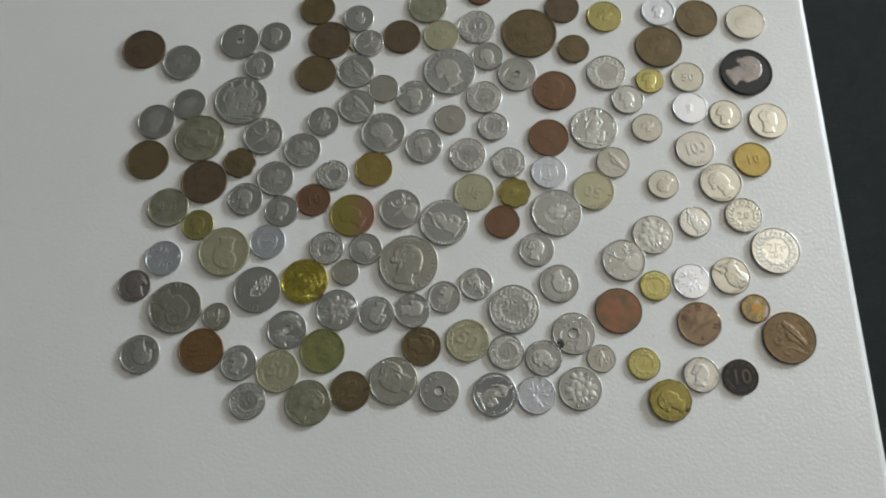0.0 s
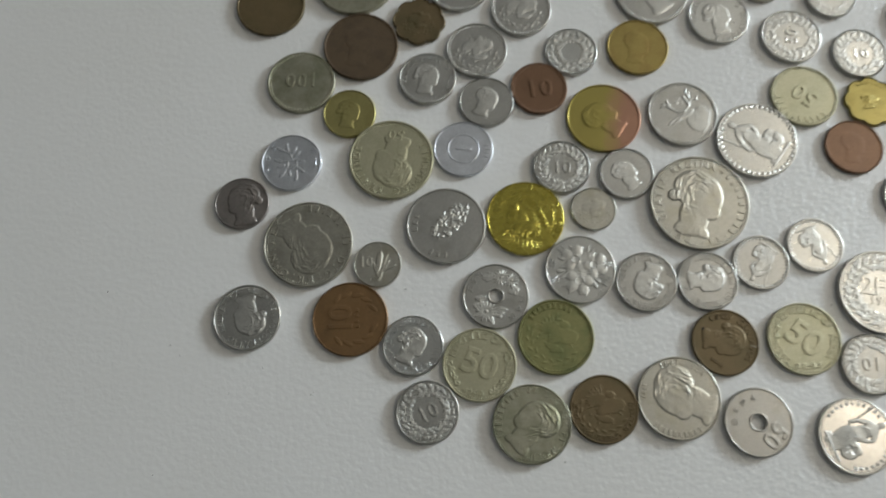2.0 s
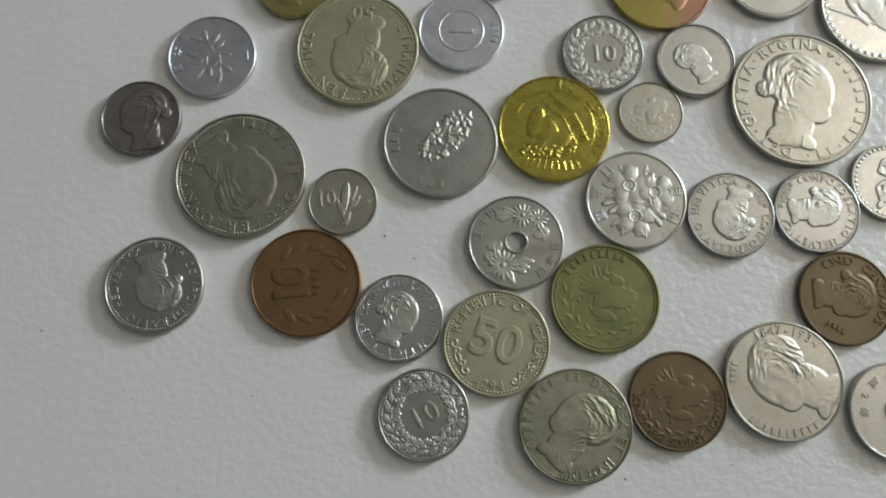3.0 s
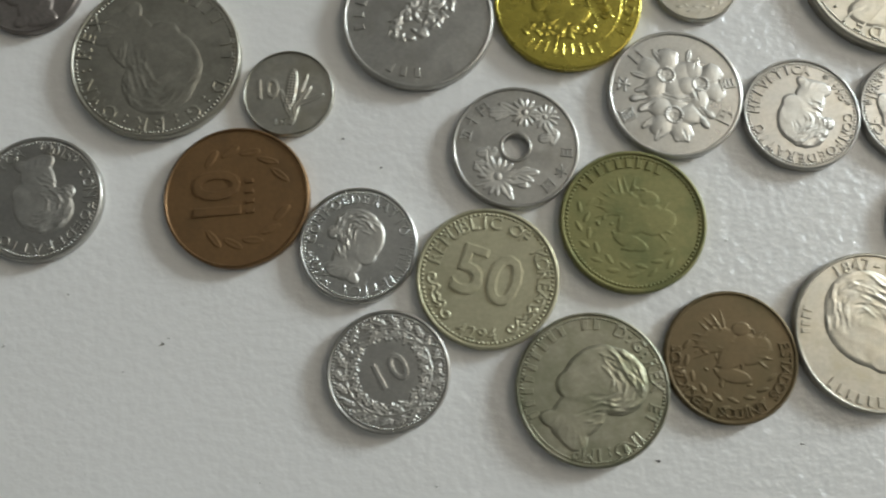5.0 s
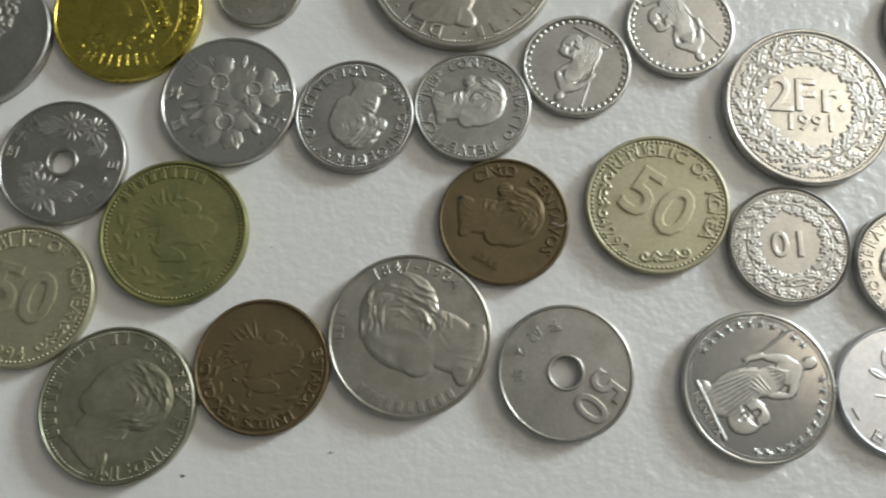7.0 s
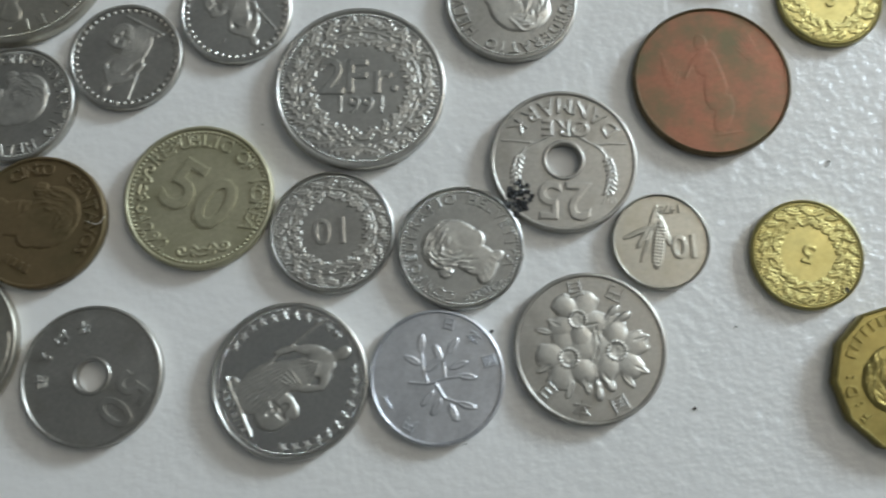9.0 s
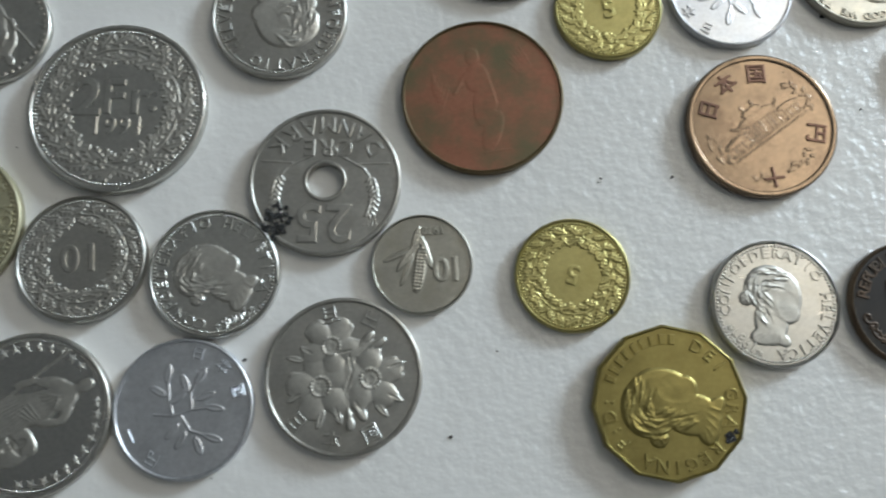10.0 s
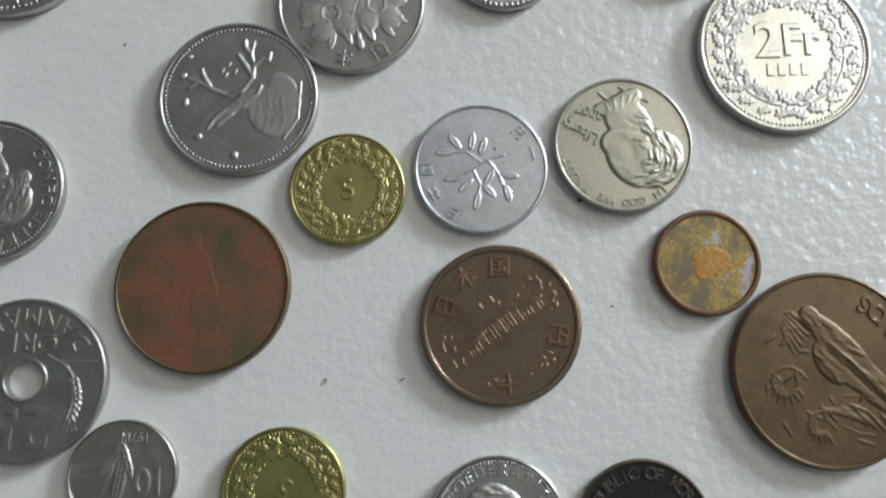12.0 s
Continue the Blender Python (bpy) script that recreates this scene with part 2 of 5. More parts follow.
def S(x1, y1, x2, y2, w, h=0.6):
    """A raised rounded stroke between two points."""
    length = math.hypot(x2 - x1, y2 - y1)
    return ("s", x1, y1, (x2 - x1) / max(length, 1e-6), (y2 - y1) / max(length, 1e-6), length, w, h)


def B(cx, cy, a, b, ang=0.0, h=0.8):
    """A raised oval that melts smoothly into its like."""
    return ("b", cx, cy, a, b, math.radians(ang), h)


def A(cx, cy, a, b, ang=0.0, h=0.15):
    """A small oval laid on top of what is there already, or cut into it where h is negative."""
    return ("a", cx, cy, a, b, math.radians(ang), h)


def moved(items, x=0.0, y=0.0, size=1.0, turn=0.0, flip=1):
    """The items mirrored (flip -1), spun, scaled and shifted."""
    t, out = math.radians(turn), []
    c, s = math.cos(t) * size, math.sin(t) * size
    for it in items:
        px = it[1] * flip
        if it[0] != "s":
            out.append((it[0], x + c * px - s * it[2], y + s * px + c * it[2], it[3] * size, it[4] * size, it[5] * flip + t, it[6]))
        else:
            dx = it[3] * flip
            out.append(("s", x + c * px - s * it[2], y + s * px + c * it[2], math.cos(t) * dx - math.sin(t) * it[4],
                        math.sin(t) * dx + math.cos(t) * it[4], it[5] * size, it[6] * size, it[7]))
    return out


def relief(name, items, R, base, depth, material, cells, hole=0.0, seed=0):
    """The struck relief: the highest of all ovals and strokes over a fine grid, kept only where it rises from the field."""
    g = np.linspace(-0.93, 0.93, cells)
    X, Y = np.meshgrid(g, g)
    Hh, soft, over = np.zeros_like(X), np.zeros_like(X), np.zeros_like(X)
    for it in items:
        if it[0] == "s":
            _, x1, y1, dx, dy, ln, w, h = it
            q = np.clip((X - x1) * dx + (Y - y1) * dy, 0, ln)
            dd = ((X - x1 - q * dx) ** 2 + (Y - y1 - q * dy) ** 2) / (w * w)
            Hh = np.maximum(Hh, h * np.sqrt(np.clip(1 - dd, 0, 1)))
            continue
        kind, cx, cy, a, b, ang, h = it
        c, s = math.cos(ang), math.sin(ang)
        u, v = ((X - cx) * c + (Y - cy) * s) / a, (-(X - cx) * s + (Y - cy) * c) / b
        dd = np.clip(1 - u * u - v * v, 0, 1)
        if kind == "e":
            Hh = np.maximum(Hh, h * np.sqrt(dd))
        elif kind == "p":
            Hh = np.maximum(Hh, h * np.sqrt(np.minimum(1, 5 * dd)) * (0.72 + 0.28 * dd))
        elif kind == "b":
            soft += (h * np.sqrt(np.minimum(1, 4 * dd)) * (0.76 + 0.24 * dd)) ** 8
        else:
            over += h * np.sqrt(np.minimum(1, 2 * dd))
    Hh = np.maximum(Hh, soft ** 0.125)
    Hh = np.where(Hh > 0.1, np.maximum(Hh + over, 0.1), Hh)
    rng = np.random.RandomState(seed)
    for _ in range(9):
        a, w = rng.uniform(0, 6.28), rng.uniform(9, 30)
        Hh = Hh * (1 + 0.012 * np.sin(w * (X * math.cos(a) + Y * math.sin(a)) + rng.uniform(0, 6)))
    rr = np.hypot(X, Y)
    Hh[rr > 0.92] = 0
    if hole:
        Hh[rr < hole + 0.05] = 0
    up = Hh > 0.02
    near = up.copy()
    near[1:] |= up[:-1]
    near[:-1] |= up[1:]
    near[:, 1:] |= near[:, :-1].copy()
    near[:, :-1] |= near[:, 1:].copy()
    # a thin web under the field joins the struck shapes into one piece
    row = np.arange(cells) % 9
    web = ((row < 2)[:, None] | (row < 2)[None, :]) & (rr < 0.9) & (rr > hole + 0.07)
    near |= web
    idx = -np.ones(X.shape, int)
    idx[near] = np.arange(near.sum())
    raised = up | web
    quad = near[:-1, :-1] & near[1:, :-1] & near[:-1, 1:] & near[1:, 1:]
    quad &= raised[:-1, :-1] | raised[1:, :-1] | raised[:-1, 1:] | raised[1:, 1:]
    i, j = np.nonzero(quad)
    faces = np.stack([idx[i, j], idx[i, j + 1], idx[i + 1, j + 1], idx[i + 1, j]], 1).tolist()
    Zz = base + np.where(up, Hh * depth, -0.03)
    verts = np.stack([X[near] * R * MM, Y[near] * R * MM, Zz[near] * MM], 1).tolist()
    return mesh_of(name, verts, faces, material)


GLYPHS = {}


def glyph(ch):
    """Vertices, faces and width of one raised character of the built-in font, cap height about 0.7."""
    if ch not in GLYPHS:
        cu = bpy.data.curves.new("glyph", "FONT")
        cu.body, cu.extrude, cu.bevel_depth, cu.bevel_resolution, cu.resolution_u, cu.align_x = ch, 0.05, 0.024, 0, 3, "CENTER"
        ob = new("glyph", cu)
        me = ob.evaluated_get(bpy.context.evaluated_depsgraph_get()).to_mesh()
        verts = [tuple(v.co) for v in me.vertices]
        GLYPHS[ch] = (verts, [tuple(p.vertices) for p in me.polygons])
        bpy.data.objects.remove(ob)
        bpy.data.curves.remove(cu)
    return GLYPHS[ch]


def bar_glyph():
    x, y, z = 0.2, 0.7, 0.07
    v = [(-x, 0, -z), (x, 0, -z), (x, y, -z), (-x, y, -z), (-x * 0.8, 0.04, z), (x * 0.8, 0.04, z), (x * 0.8, y - 0.04, z), (-x * 0.8, y - 0.04, z)]
    return v, [(4, 5, 6, 7), (0, 1, 5, 4), (1, 2, 6, 5), (2, 3, 7, 6), (3, 0, 4, 7)]


def star_glyph():
    v = [(0, 0.35, 0.085)]
    for i in range(10):
        a, r = math.pi / 2 + math.pi * i / 5, 0.38 if i % 2 == 0 else 0.16
        v.append((r * math.cos(a), 0.35 + r * math.sin(a), -0.03))
    return v, [(0, 1 + i, 1 + (i + 1) % 10) for i in range(10)]


class Script:
    """Raised characters gathered into one mesh. A "|" is a plain bar the size of a letter."""

    def __init__(self):
        self.v, self.f = [], []

    def put(self, ch, x, y, size, turn, lift, tall=1.0):
        if ch == " ":
            return
        verts, faces = bar_glyph() if ch == "|" else star_glyph() if ch == "★" else glyph(ch)
        n, c, s = len(self.v), math.cos(turn) * size, math.sin(turn) * size
        if ch == "|":
            c, s = c * 0.9, s * 0.9
        self.v += [((x + c * p[0] - s * (p[1] - 0.35)) * MM, (y + s * p[0] + c * (p[1] - 0.35)) * MM, (lift + p[2] * tall) * MM) for p in verts]
        self.f += [tuple(n + k for k in face) for face in faces]

    def mesh(self, name, material):
        return mesh_of(name, self.v, self.f, material, smooth=False)


def arc(text, a0, a1, r=0.80, size=0.17, inward=False):
    """Characters spread along a circle from angle a0 to a1 (degrees), tops outward (or inward)."""
    return ("arc", text, a0, a1, r, size, inward)


def line(text, x=0.0, y=0.0, size=0.6, turn=0.0, gap=0.66, part_name="numeral"):
    return ("line", text, x, y, size, turn, gap, part_name)


def coin(x, y, d, metal_name, label, turn=0.0, thick=1.7, cells=110, hole=0.0, wave=None, beads=0, rim=0.062, art=(), art_name="emblem",
         texts=(), lift=0.27, art_metal="", rim_metal="", reeds=0, text_metal=""):
    """One coin at x, y (mm on the table), d across; turn spins the whole design."""
    R, mat = d / 2, METALS[metal_name]
    thing = new("coin")
    thing.location = (x * MM, y * MM, 0)
    thing.rotation_euler = (0, 0, radians(turn))
    tagged(thing, label, "coin", "coins on the table")
    field = thick - 0.30
    steps = max(96, 2 * reeds)
    if wave is None and reeds:
        wave_rim = lambda a: 1.0 - 0.006 * (int(a / (2 * math.pi) * 2 * reeds + 0.5) % 2)
    else:
        wave_rim = wave
    inner = R * (1 - rim)
    if hole:
        h = hole * R
        part("disc", lathe("disc", [(h, 0.1), (inner + 0.15, 0.1), (inner + 0.15, field), (h, field)], mat, steps, wave, False), thing)
        part("hole_collar", lathe("hole_collar", [(h - 0.02, 0.06), (h + 0.55, 0.06), (h + 0.55, thick - 0.10), (h + 0.40, thick - 0.02),
                                                  (h + 0.12, thick - 0.02), (h - 0.02, thick - 0.12)], mat, 64), thing)
    else:
        ring = [(inner + 0.15, 0.1), (inner + 0.15, field), (inner * 0.5, field), (0.001, field), (0.001, 0.1)]
        part("disc", lathe("disc", ring, mat, steps, wave, False), thing)
    top = thick
    profile = [(inner, field - 0.1), (inner + 0.05, field + 0.02), (inner + 0.14, top - 0.05), (inner + 0.26, top), (R - 0.34, top), (R - 0.18, top - 0.04),
               (R - 0.06, top - 0.13), (R, top - 0.28), (R, 0.22), (R - 0.16, 0.0), (inner, 0.0)]
    edge = part("rim", lathe("rim", profile, METALS[rim_metal] if rim_metal else mat, steps, wave_rim), thing)
    if beads:
        vs, fs = [], []
        rb, w = inner - 0.028 * R, math.pi * inner / beads * 0.86
        for i in range(beads):
            a = 2 * math.pi * i / beads
            k = wave(a) if wave else 1.0
            n = len(vs)
            cx, cy = rb * k * math.cos(a), rb * k * math.sin(a)
            for q, (rad, z) in enumerate(((1.0, field - 0.02), (0.72, field + 0.13))):
                for s in range(6):
                    b = a + math.pi * s / 3
                    ux, uy = math.cos(b) * w * rad, math.sin(b) * w * rad
                    vs.append(((cx + ux) * MM, (cy + uy) * MM, z * MM))
            vs.append((cx * MM, cy * MM, (field + 0.17) * MM))
            for s in range(6):
                t = (s + 1) % 6
                fs += [(n + s, n + t, n + 6 + t, n + 6 + s), (n + 6 + s, n + 6 + t, n + 12)]
        part("beading", mesh_of("beading", vs, fs, mat), edge)
    if art:
        part(art_name, relief(art_name, art, R, field, lift, METALS[art_metal or ("satin" if metal_name in ("nickel", "bright", "mirror") else metal_name)], cells, hole, int(abs(x * 7 + y * 13))), thing)
    groups = {}
    for t in texts:
        if t[0] == "arc":
            _, text, a0, a1, r, size, inward = t
            sc = groups.setdefault("lettering", Script())
            for i, ch in enumerate(text):
                a = radians(a0 + (a1 - a0) * (i + 0.5) / len(text))
                sc.put(ch, r * R * math.cos(a), r * R * math.sin(a), size * R * 1.5, a + (math.pi / 2 if inward else -math.pi / 2), field + 0.08, 1.8)
        else:
            _, text, lx, ly, size, tt, gap, pname = t
            sc = groups.setdefault(pname, Script())
            c, s = math.cos(radians(tt)), math.sin(radians(tt))
            for i, ch in enumerate(text):
                off = (i - (len(text) - 1) / 2) * size * gap
                sc.put(ch, (lx + c * off) * R, (ly + s * off) * R, size * R * 1.2, radians(tt), field + 0.09, 2.0)
    for pname, sc in groups.items():
        if sc.v:
            part(pname, sc.mesh(pname, METALS[text_metal] if text_metal else mat), thing)
    return thing


# ---------------------------------------------------------------- struck designs
def wreath(r=0.69, n=26, w=0.13, seed=1, ragged=1.0):
    """Two curved sprigs of lobed leaves, set in pairs along a stem, with berries and small buds in the gaps."""
    rnd, out = random.Random(seed), []
    n, w, r = n - 6, w * 1.28, r + 0.01
    for i in range(n):
        a = 2 * math.pi * (i + 0.5) / n
        way = 1 if math.cos(a) > 0 else -1
        tan = math.degrees(a) + 90 * way
        step = way * 2 * math.pi / n
        out.append(S(r * math.cos(a), r * math.sin(a), r * math.cos(a + step), r * math.sin(a + step), 0.014, 0.55))
        for side in (-1, 1):
            lean = tan - way * side * rnd.uniform(22, 48)
            b = a + rnd.uniform(-0.05, 0.05)
            q = r + side * w * rnd.uniform(0.52, 0.66)
            cx, cy, size, h = q * math.cos(b), q * math.sin(b), w * rnd.uniform(0.62, 0.85), rnd.uniform(0.55, 0.8)
            c, s = math.cos(math.radians(lean)), math.sin(math.radians(lean))
            out.append(P(cx, cy, size, size * 0.30, lean, h))
            # the lobes and the midrib of each leaf
            for f in (-0.5, 0.0, 0.5):
                for g in (-1, 1):
                    out.append(P(cx + f * size * c - g * size * 0.30 * s, cy + f * size * s + g * size * 0.30 * c, size * 0.27, size * 0.15, lean + g * 50, h * rnd.uniform(0.75, 1.0)))
            out.append(A(cx, cy, size * 0.85, 0.012, lean, -0.3))
            if rnd.random() < 0.7 * ragged:
                q, b = r + side * w * rnd.uniform(0.9, 1.15), a + 0.5 * step
                out.append(E(q * math.cos(b), q * math.sin(b), 0.024, 0.024, 0, rnd.uniform(0.7, 1.0)))
                out.append(E((q - side * 0.04) * math.cos(b + 0.04), (q - side * 0.04) * math.sin(b + 0.04), 0.020, 0.020, 0, rnd.uniform(0.6, 0.9)))
    return out


def blossom(cx, cy, s, turn=0.0):
    """Five broad cupped petals with notched tips round a ring of stamens."""
    out = []
    for k in range(5):
        d = turn + 72 * k
        a = math.radians(d)
        out.append(E(cx + 0.62 * s * math.cos(a), cy + 0.62 * s * math.sin(a), 0.54 * s, 0.44 * s, d + 8, (0.68, 0.96, 0.78, 1.0, 0.86)[k]))
        for g in (-0.3, 0.3):
            out.append(P(cx + 0.92 * s * math.cos(a + g), cy + 0.92 * s * math.sin(a + g), 0.20 * s, 0.14 * s, d, (0.38, 0.56, 0.44, 0.6, 0.5)[k]))
    out.append(P(cx, cy, 0.42 * s, 0.42 * s, 0, 0.5))
    out.append(A(cx, cy, 0.30 * s, 0.30 * s, 0, -0.10))
    for k in range(16):
        a = 2 * math.pi * k / 16
        out.append(A(cx + 0.18 * s * math.cos(a), cy + 0.18 * s * math.sin(a), 0.10 * s, 0.022 * s, math.degrees(a), 0.2))
        out.append(A(cx + 0.31 * s * math.cos(a), cy + 0.31 * s * math.sin(a), 0.05 * s, 0.05 * s, 0, 0.4))
    return out


def daisy(cx, cy, s, n=15):
    out = []
    for k in range(n):
        a = 2 * math.pi * k / n
        out.append(P(cx + 0.6 * s * math.cos(a), cy + 0.6 * s * math.sin(a), 0.40 * s, 0.125 * s, math.degrees(a), 0.75))
    return out + [E(cx, cy, 0.24 * s, 0.24 * s, 0, 1.0)]


def leaf(cx, cy, size, ang):
    return [P(cx, cy, size, size * 0.36, ang, 0.65), A(cx, cy, size * 0.9, 0.012, ang, -0.3)]


def cherry_branch():
    """Three open blossoms with pointed leaves and hanging buds between them."""
    out = blossom(-0.14, 0.38, 0.35, 60) + blossom(-0.29, -0.12, 0.38, 100) + blossom(0.34, -0.05, 0.38, 20)
    for x, y, s, a in ((0.10, 0.16, 0.15, 100), (0.06, -0.10, 0.16, 70), (-0.60, 0.24, 0.11, 165), (-0.62, -0.24, 0.11, 210), (-0.30, -0.52, 0.13, 250),
                       (-0.08, -0.48, 0.13, 285), (0.64, -0.30, 0.11, -30), (0.66, 0.10, 0.12, 15), (0.30, 0.33, 0.15, 40), (0.20, -0.42, 0.15, -60),
                       (-0.45, 0.34, 0.10, 150), (0.46, -0.44, 0.12, -50), (0.02, 0.30, 0.12, 10)):
        out += leaf(x, y, s, a)
    for x, y, a in ((0.48, 0.40, 30), (0.34, 0.48, 45), (0.07, -0.60, -85), (0.22, -0.50, -55)):
        c, s = math.cos(math.radians(a)), math.sin(math.radians(a))
        out += [B(x, y, 0.09, 0.055, a, 0.95), B(x - 0.10 * c, y - 0.10 * s, 0.07, 0.04, a, 0.75), S(x - 0.34 * c, y - 0.34 * s, x - 0.1 * c, y - 0.1 * s, 0.016, 0.7)]
    return out


def hole_flowers():
    out = daisy(0.12, 0.58, 0.25, 13) + daisy(0.44, 0.52, 0.22, 12) + daisy(-0.26, -0.50, 0.32, 16)
    for x, y, s, a in ((-0.12, 0.62, 0.15, 150), (-0.22, 0.50, 0.11, 210), (0.52, 0.30, 0.14, -60), (0.60, 0.16, 0.09, -110), (-0.52, -0.40, 0.13, 130),
                       (-0.42, -0.18, 0.13, 100), (0.06, -0.42, 0.14, 30), (0.16, -0.50, 0.11, -20), (-0.10, -0.74, 0.12, -60), (-0.50, -0.62, 0.1, 200)):
        out += leaf(x, y, s * 1.35, a)
    for x, y, a, b, t in ((-0.30, 0.56, 0.16, 0.10, 20), (0.56, 0.22, 0.13, 0.11, 60), (0.44, 0.16, 0.10, 0.08, 0), (-0.50, -0.12, 0.12, 0.08, 10),
                          (-0.36, -0.10, 0.09, 0.07, 60), (0.22, -0.40, 0.16, 0.07, 0), (0.10, -0.60, 0.13, 0.06, -20), (-0.56, -0.34, 0.11, 0.08, 40)):
        out += [P(x, y, a, b, t, 0.55), S(x - 0.7 * a, y, x + 0.7 * a, y + 0.02, 0.016, 0.8)]
    return out


def sapling():
    """A thin stem that forks into slim paired leaves."""
    out = []
    for x1, y1, x2, y2 in ((-0.36, -0.20, -0.10, -0.14), (-0.10, -0.14, 0.12, 0.02), (0.12, 0.02, 0.02, 0.24), (0.02, 0.24, 0.06, 0.42), (-0.02, -0.08, 0.20, -0.26),
                           (0.20, -0.26, 0.42, -0.26), (-0.10, -0.14, -0.24, 0.06), (-0.24, 0.06, -0.34, 0.30), (0.12, 0.02, 0.30, 0.10)):
        out.append(S(x1, y1, x2, y2, 0.02, 0.45))
    for x, y, a in ((0.08, 0.50, 75), (-0.10, 0.34, 130), (-0.38, 0.40, 105), (-0.42, 0.12, 170), (-0.12, 0.14, 60), (0.24, 0.26, 40), (0.42, 0.14, 10), (0.54, -0.26, 0),
                    (0.38, -0.42, -50), (0.12, -0.42, -100), (-0.04, -0.34, -110)):
        out += [P(x, y, 0.145, 0.055, a, 0.5), A(x, y, 0.11, 0.016, a, -0.2)]
    return out


def crest(seed, spread=0.52, n=26, size=0.16):
    """A worn heraldic device: a spread mass with fanned ridges at its sides, lumps in the middle and a half wreath below."""
    rnd, out = random.Random(seed), []
    k = spread / 0.52
    out += [B(0.05 * k, 0.05 * k, 0.15 * k, 0.30 * k, -28, 0.75), B(0.02 * k, 0.34 * k, 0.12 * k, 0.09 * k, 20, 0.8), B(-0.22 * k, 0.10 * k, 0.26 * k, 0.15 * k, 35, 0.6),
            B(0.24 * k, 0.14 * k, 0.16 * k, 0.24 * k, -40, 0.6), B(0.10 * k, -0.24 * k, 0.22 * k, 0.09 * k, 10, 0.6)]
    for i in range(8):
        a = math.radians(120 + 14 * i)
        out.append(E((-0.06 + 0.30 * math.cos(a)) * k, (0.08 + 0.30 * math.sin(a)) * k, 0.17 * k, 0.018 * k, math.degrees(a) + rnd.uniform(-16, 16), rnd.uniform(0.5, 0.7)))
    for i in range(6):
        a = math.radians(64 - 16 * i)
        out.append(E((0.12 + 0.24 * math.cos(a)) * k, (0.10 + 0.24 * math.sin(a)) * k, 0.13 * k, 0.018 * k, math.degrees(a) + rnd.uniform(-20, 20), rnd.uniform(0.5, 0.7)))
    for i in range(n):
        a, q = rnd.uniform(0, 6.28), 0.42 * k * math.sqrt(rnd.random())
        out.append(E(q * math.cos(a), q * math.sin(a), size * rnd.uniform(0.22, 0.55), size * rnd.uniform(0.10, 0.2), rnd.uniform(0, 180), rnd.uniform(0.5, 0.95)))
    for i in range(17):
        a = math.radians(188 + 10.2 * i)
        q = (0.60 + (0.05 if i % 2 else -0.05)) * k
        out.append(E(q * math.cos(a), q * math.sin(a), 0.075 * k, 0.028 * k, math.degrees(a) + 90 + (24 if i % 2 else -24), rnd.uniform(0.45, 0.75)))
    return out


def medallion(seed, turn=0.0, size=1.0, flip=1):
    """A plain raised mass, a broad egg on a slanting foot with no features, its back covered with flowing strands."""
    rnd = random.Random(seed)
    out = [B(-0.10, 0.22, 0.38, 0.35, 0, 0.85), B(0.09, 0.12, 0.29, 0.38, 6, 0.85), B(0.17, -0.12, 0.19, 0.17, -20, 0.82), B(-0.07, -0.28, 0.25, 0.36, 6, 0.78),
           B(-0.12, -0.48, 0.26, 0.15, 14, 0.74), B(0.04, -0.50, 0.20, 0.10, -30, 0.72), A(0.17, -0.02, 0.16, 0.22, 10, -0.08)]
    for _ in range(120):
        a, q = math.radians(rnd.uniform(50, 250)), math.sqrt(rnd.uniform(0.03, 1.0)) * 0.46
        x, y = -0.02 + q * math.cos(a), 0.12 + q * math.sin(a)
        flow = math.degrees(a) + 90 + 25 * math.sin(3 * a + seed) + rnd.uniform(-14, 14)
        out.append(A(x, y, rnd.uniform(0.05, 0.10), rnd.uniform(0.010, 0.020), flow, rnd.choice((0.16, 0.22, -0.12))))
    if seed % 2:
        out += [B(-0.44, 0.04, 0.11, 0.11, 0, 0.8)] + [A(-0.44 + 0.05 * math.cos(k), 0.04 + 0.05 * math.sin(k), 0.04, 0.012, 57 * k, 0.2) for k in range(6)]
    for k in range(5):
        out.append(A(-0.30 + 0.09 * k, -0.50 - 0.01 * k, rnd.uniform(0.06, 0.12), 0.012, 30 + 14 * k, rnd.uniform(0.06, 0.14)))
    out.append(A(-0.14, -0.16, 0.20, 0.014, -62, -0.12))
    return moved(out, 0, 0, size, turn, flip)


def flecks(seed, cx, cy, a, b, ang, n, size):
    """A dense cloud of fine raised flecks inside an oval."""
    rnd, out = random.Random(seed), []
    c, s = math.cos(math.radians(ang)), math.sin(math.radians(ang))
    for _ in range(n):
        t, q = rnd.uniform(0, 6.28), math.sqrt(rnd.random())
        u, v = a * q * math.cos(t), b * q * math.sin(t)
        out.append(E(cx + u * c - v * s, cy + u * s + v * c, size * rnd.uniform(0.6, 1.6), size * rnd.uniform(0.3, 0.7), rnd.uniform(0, 180), rnd.uniform(0.4, 1.0)))
    return out


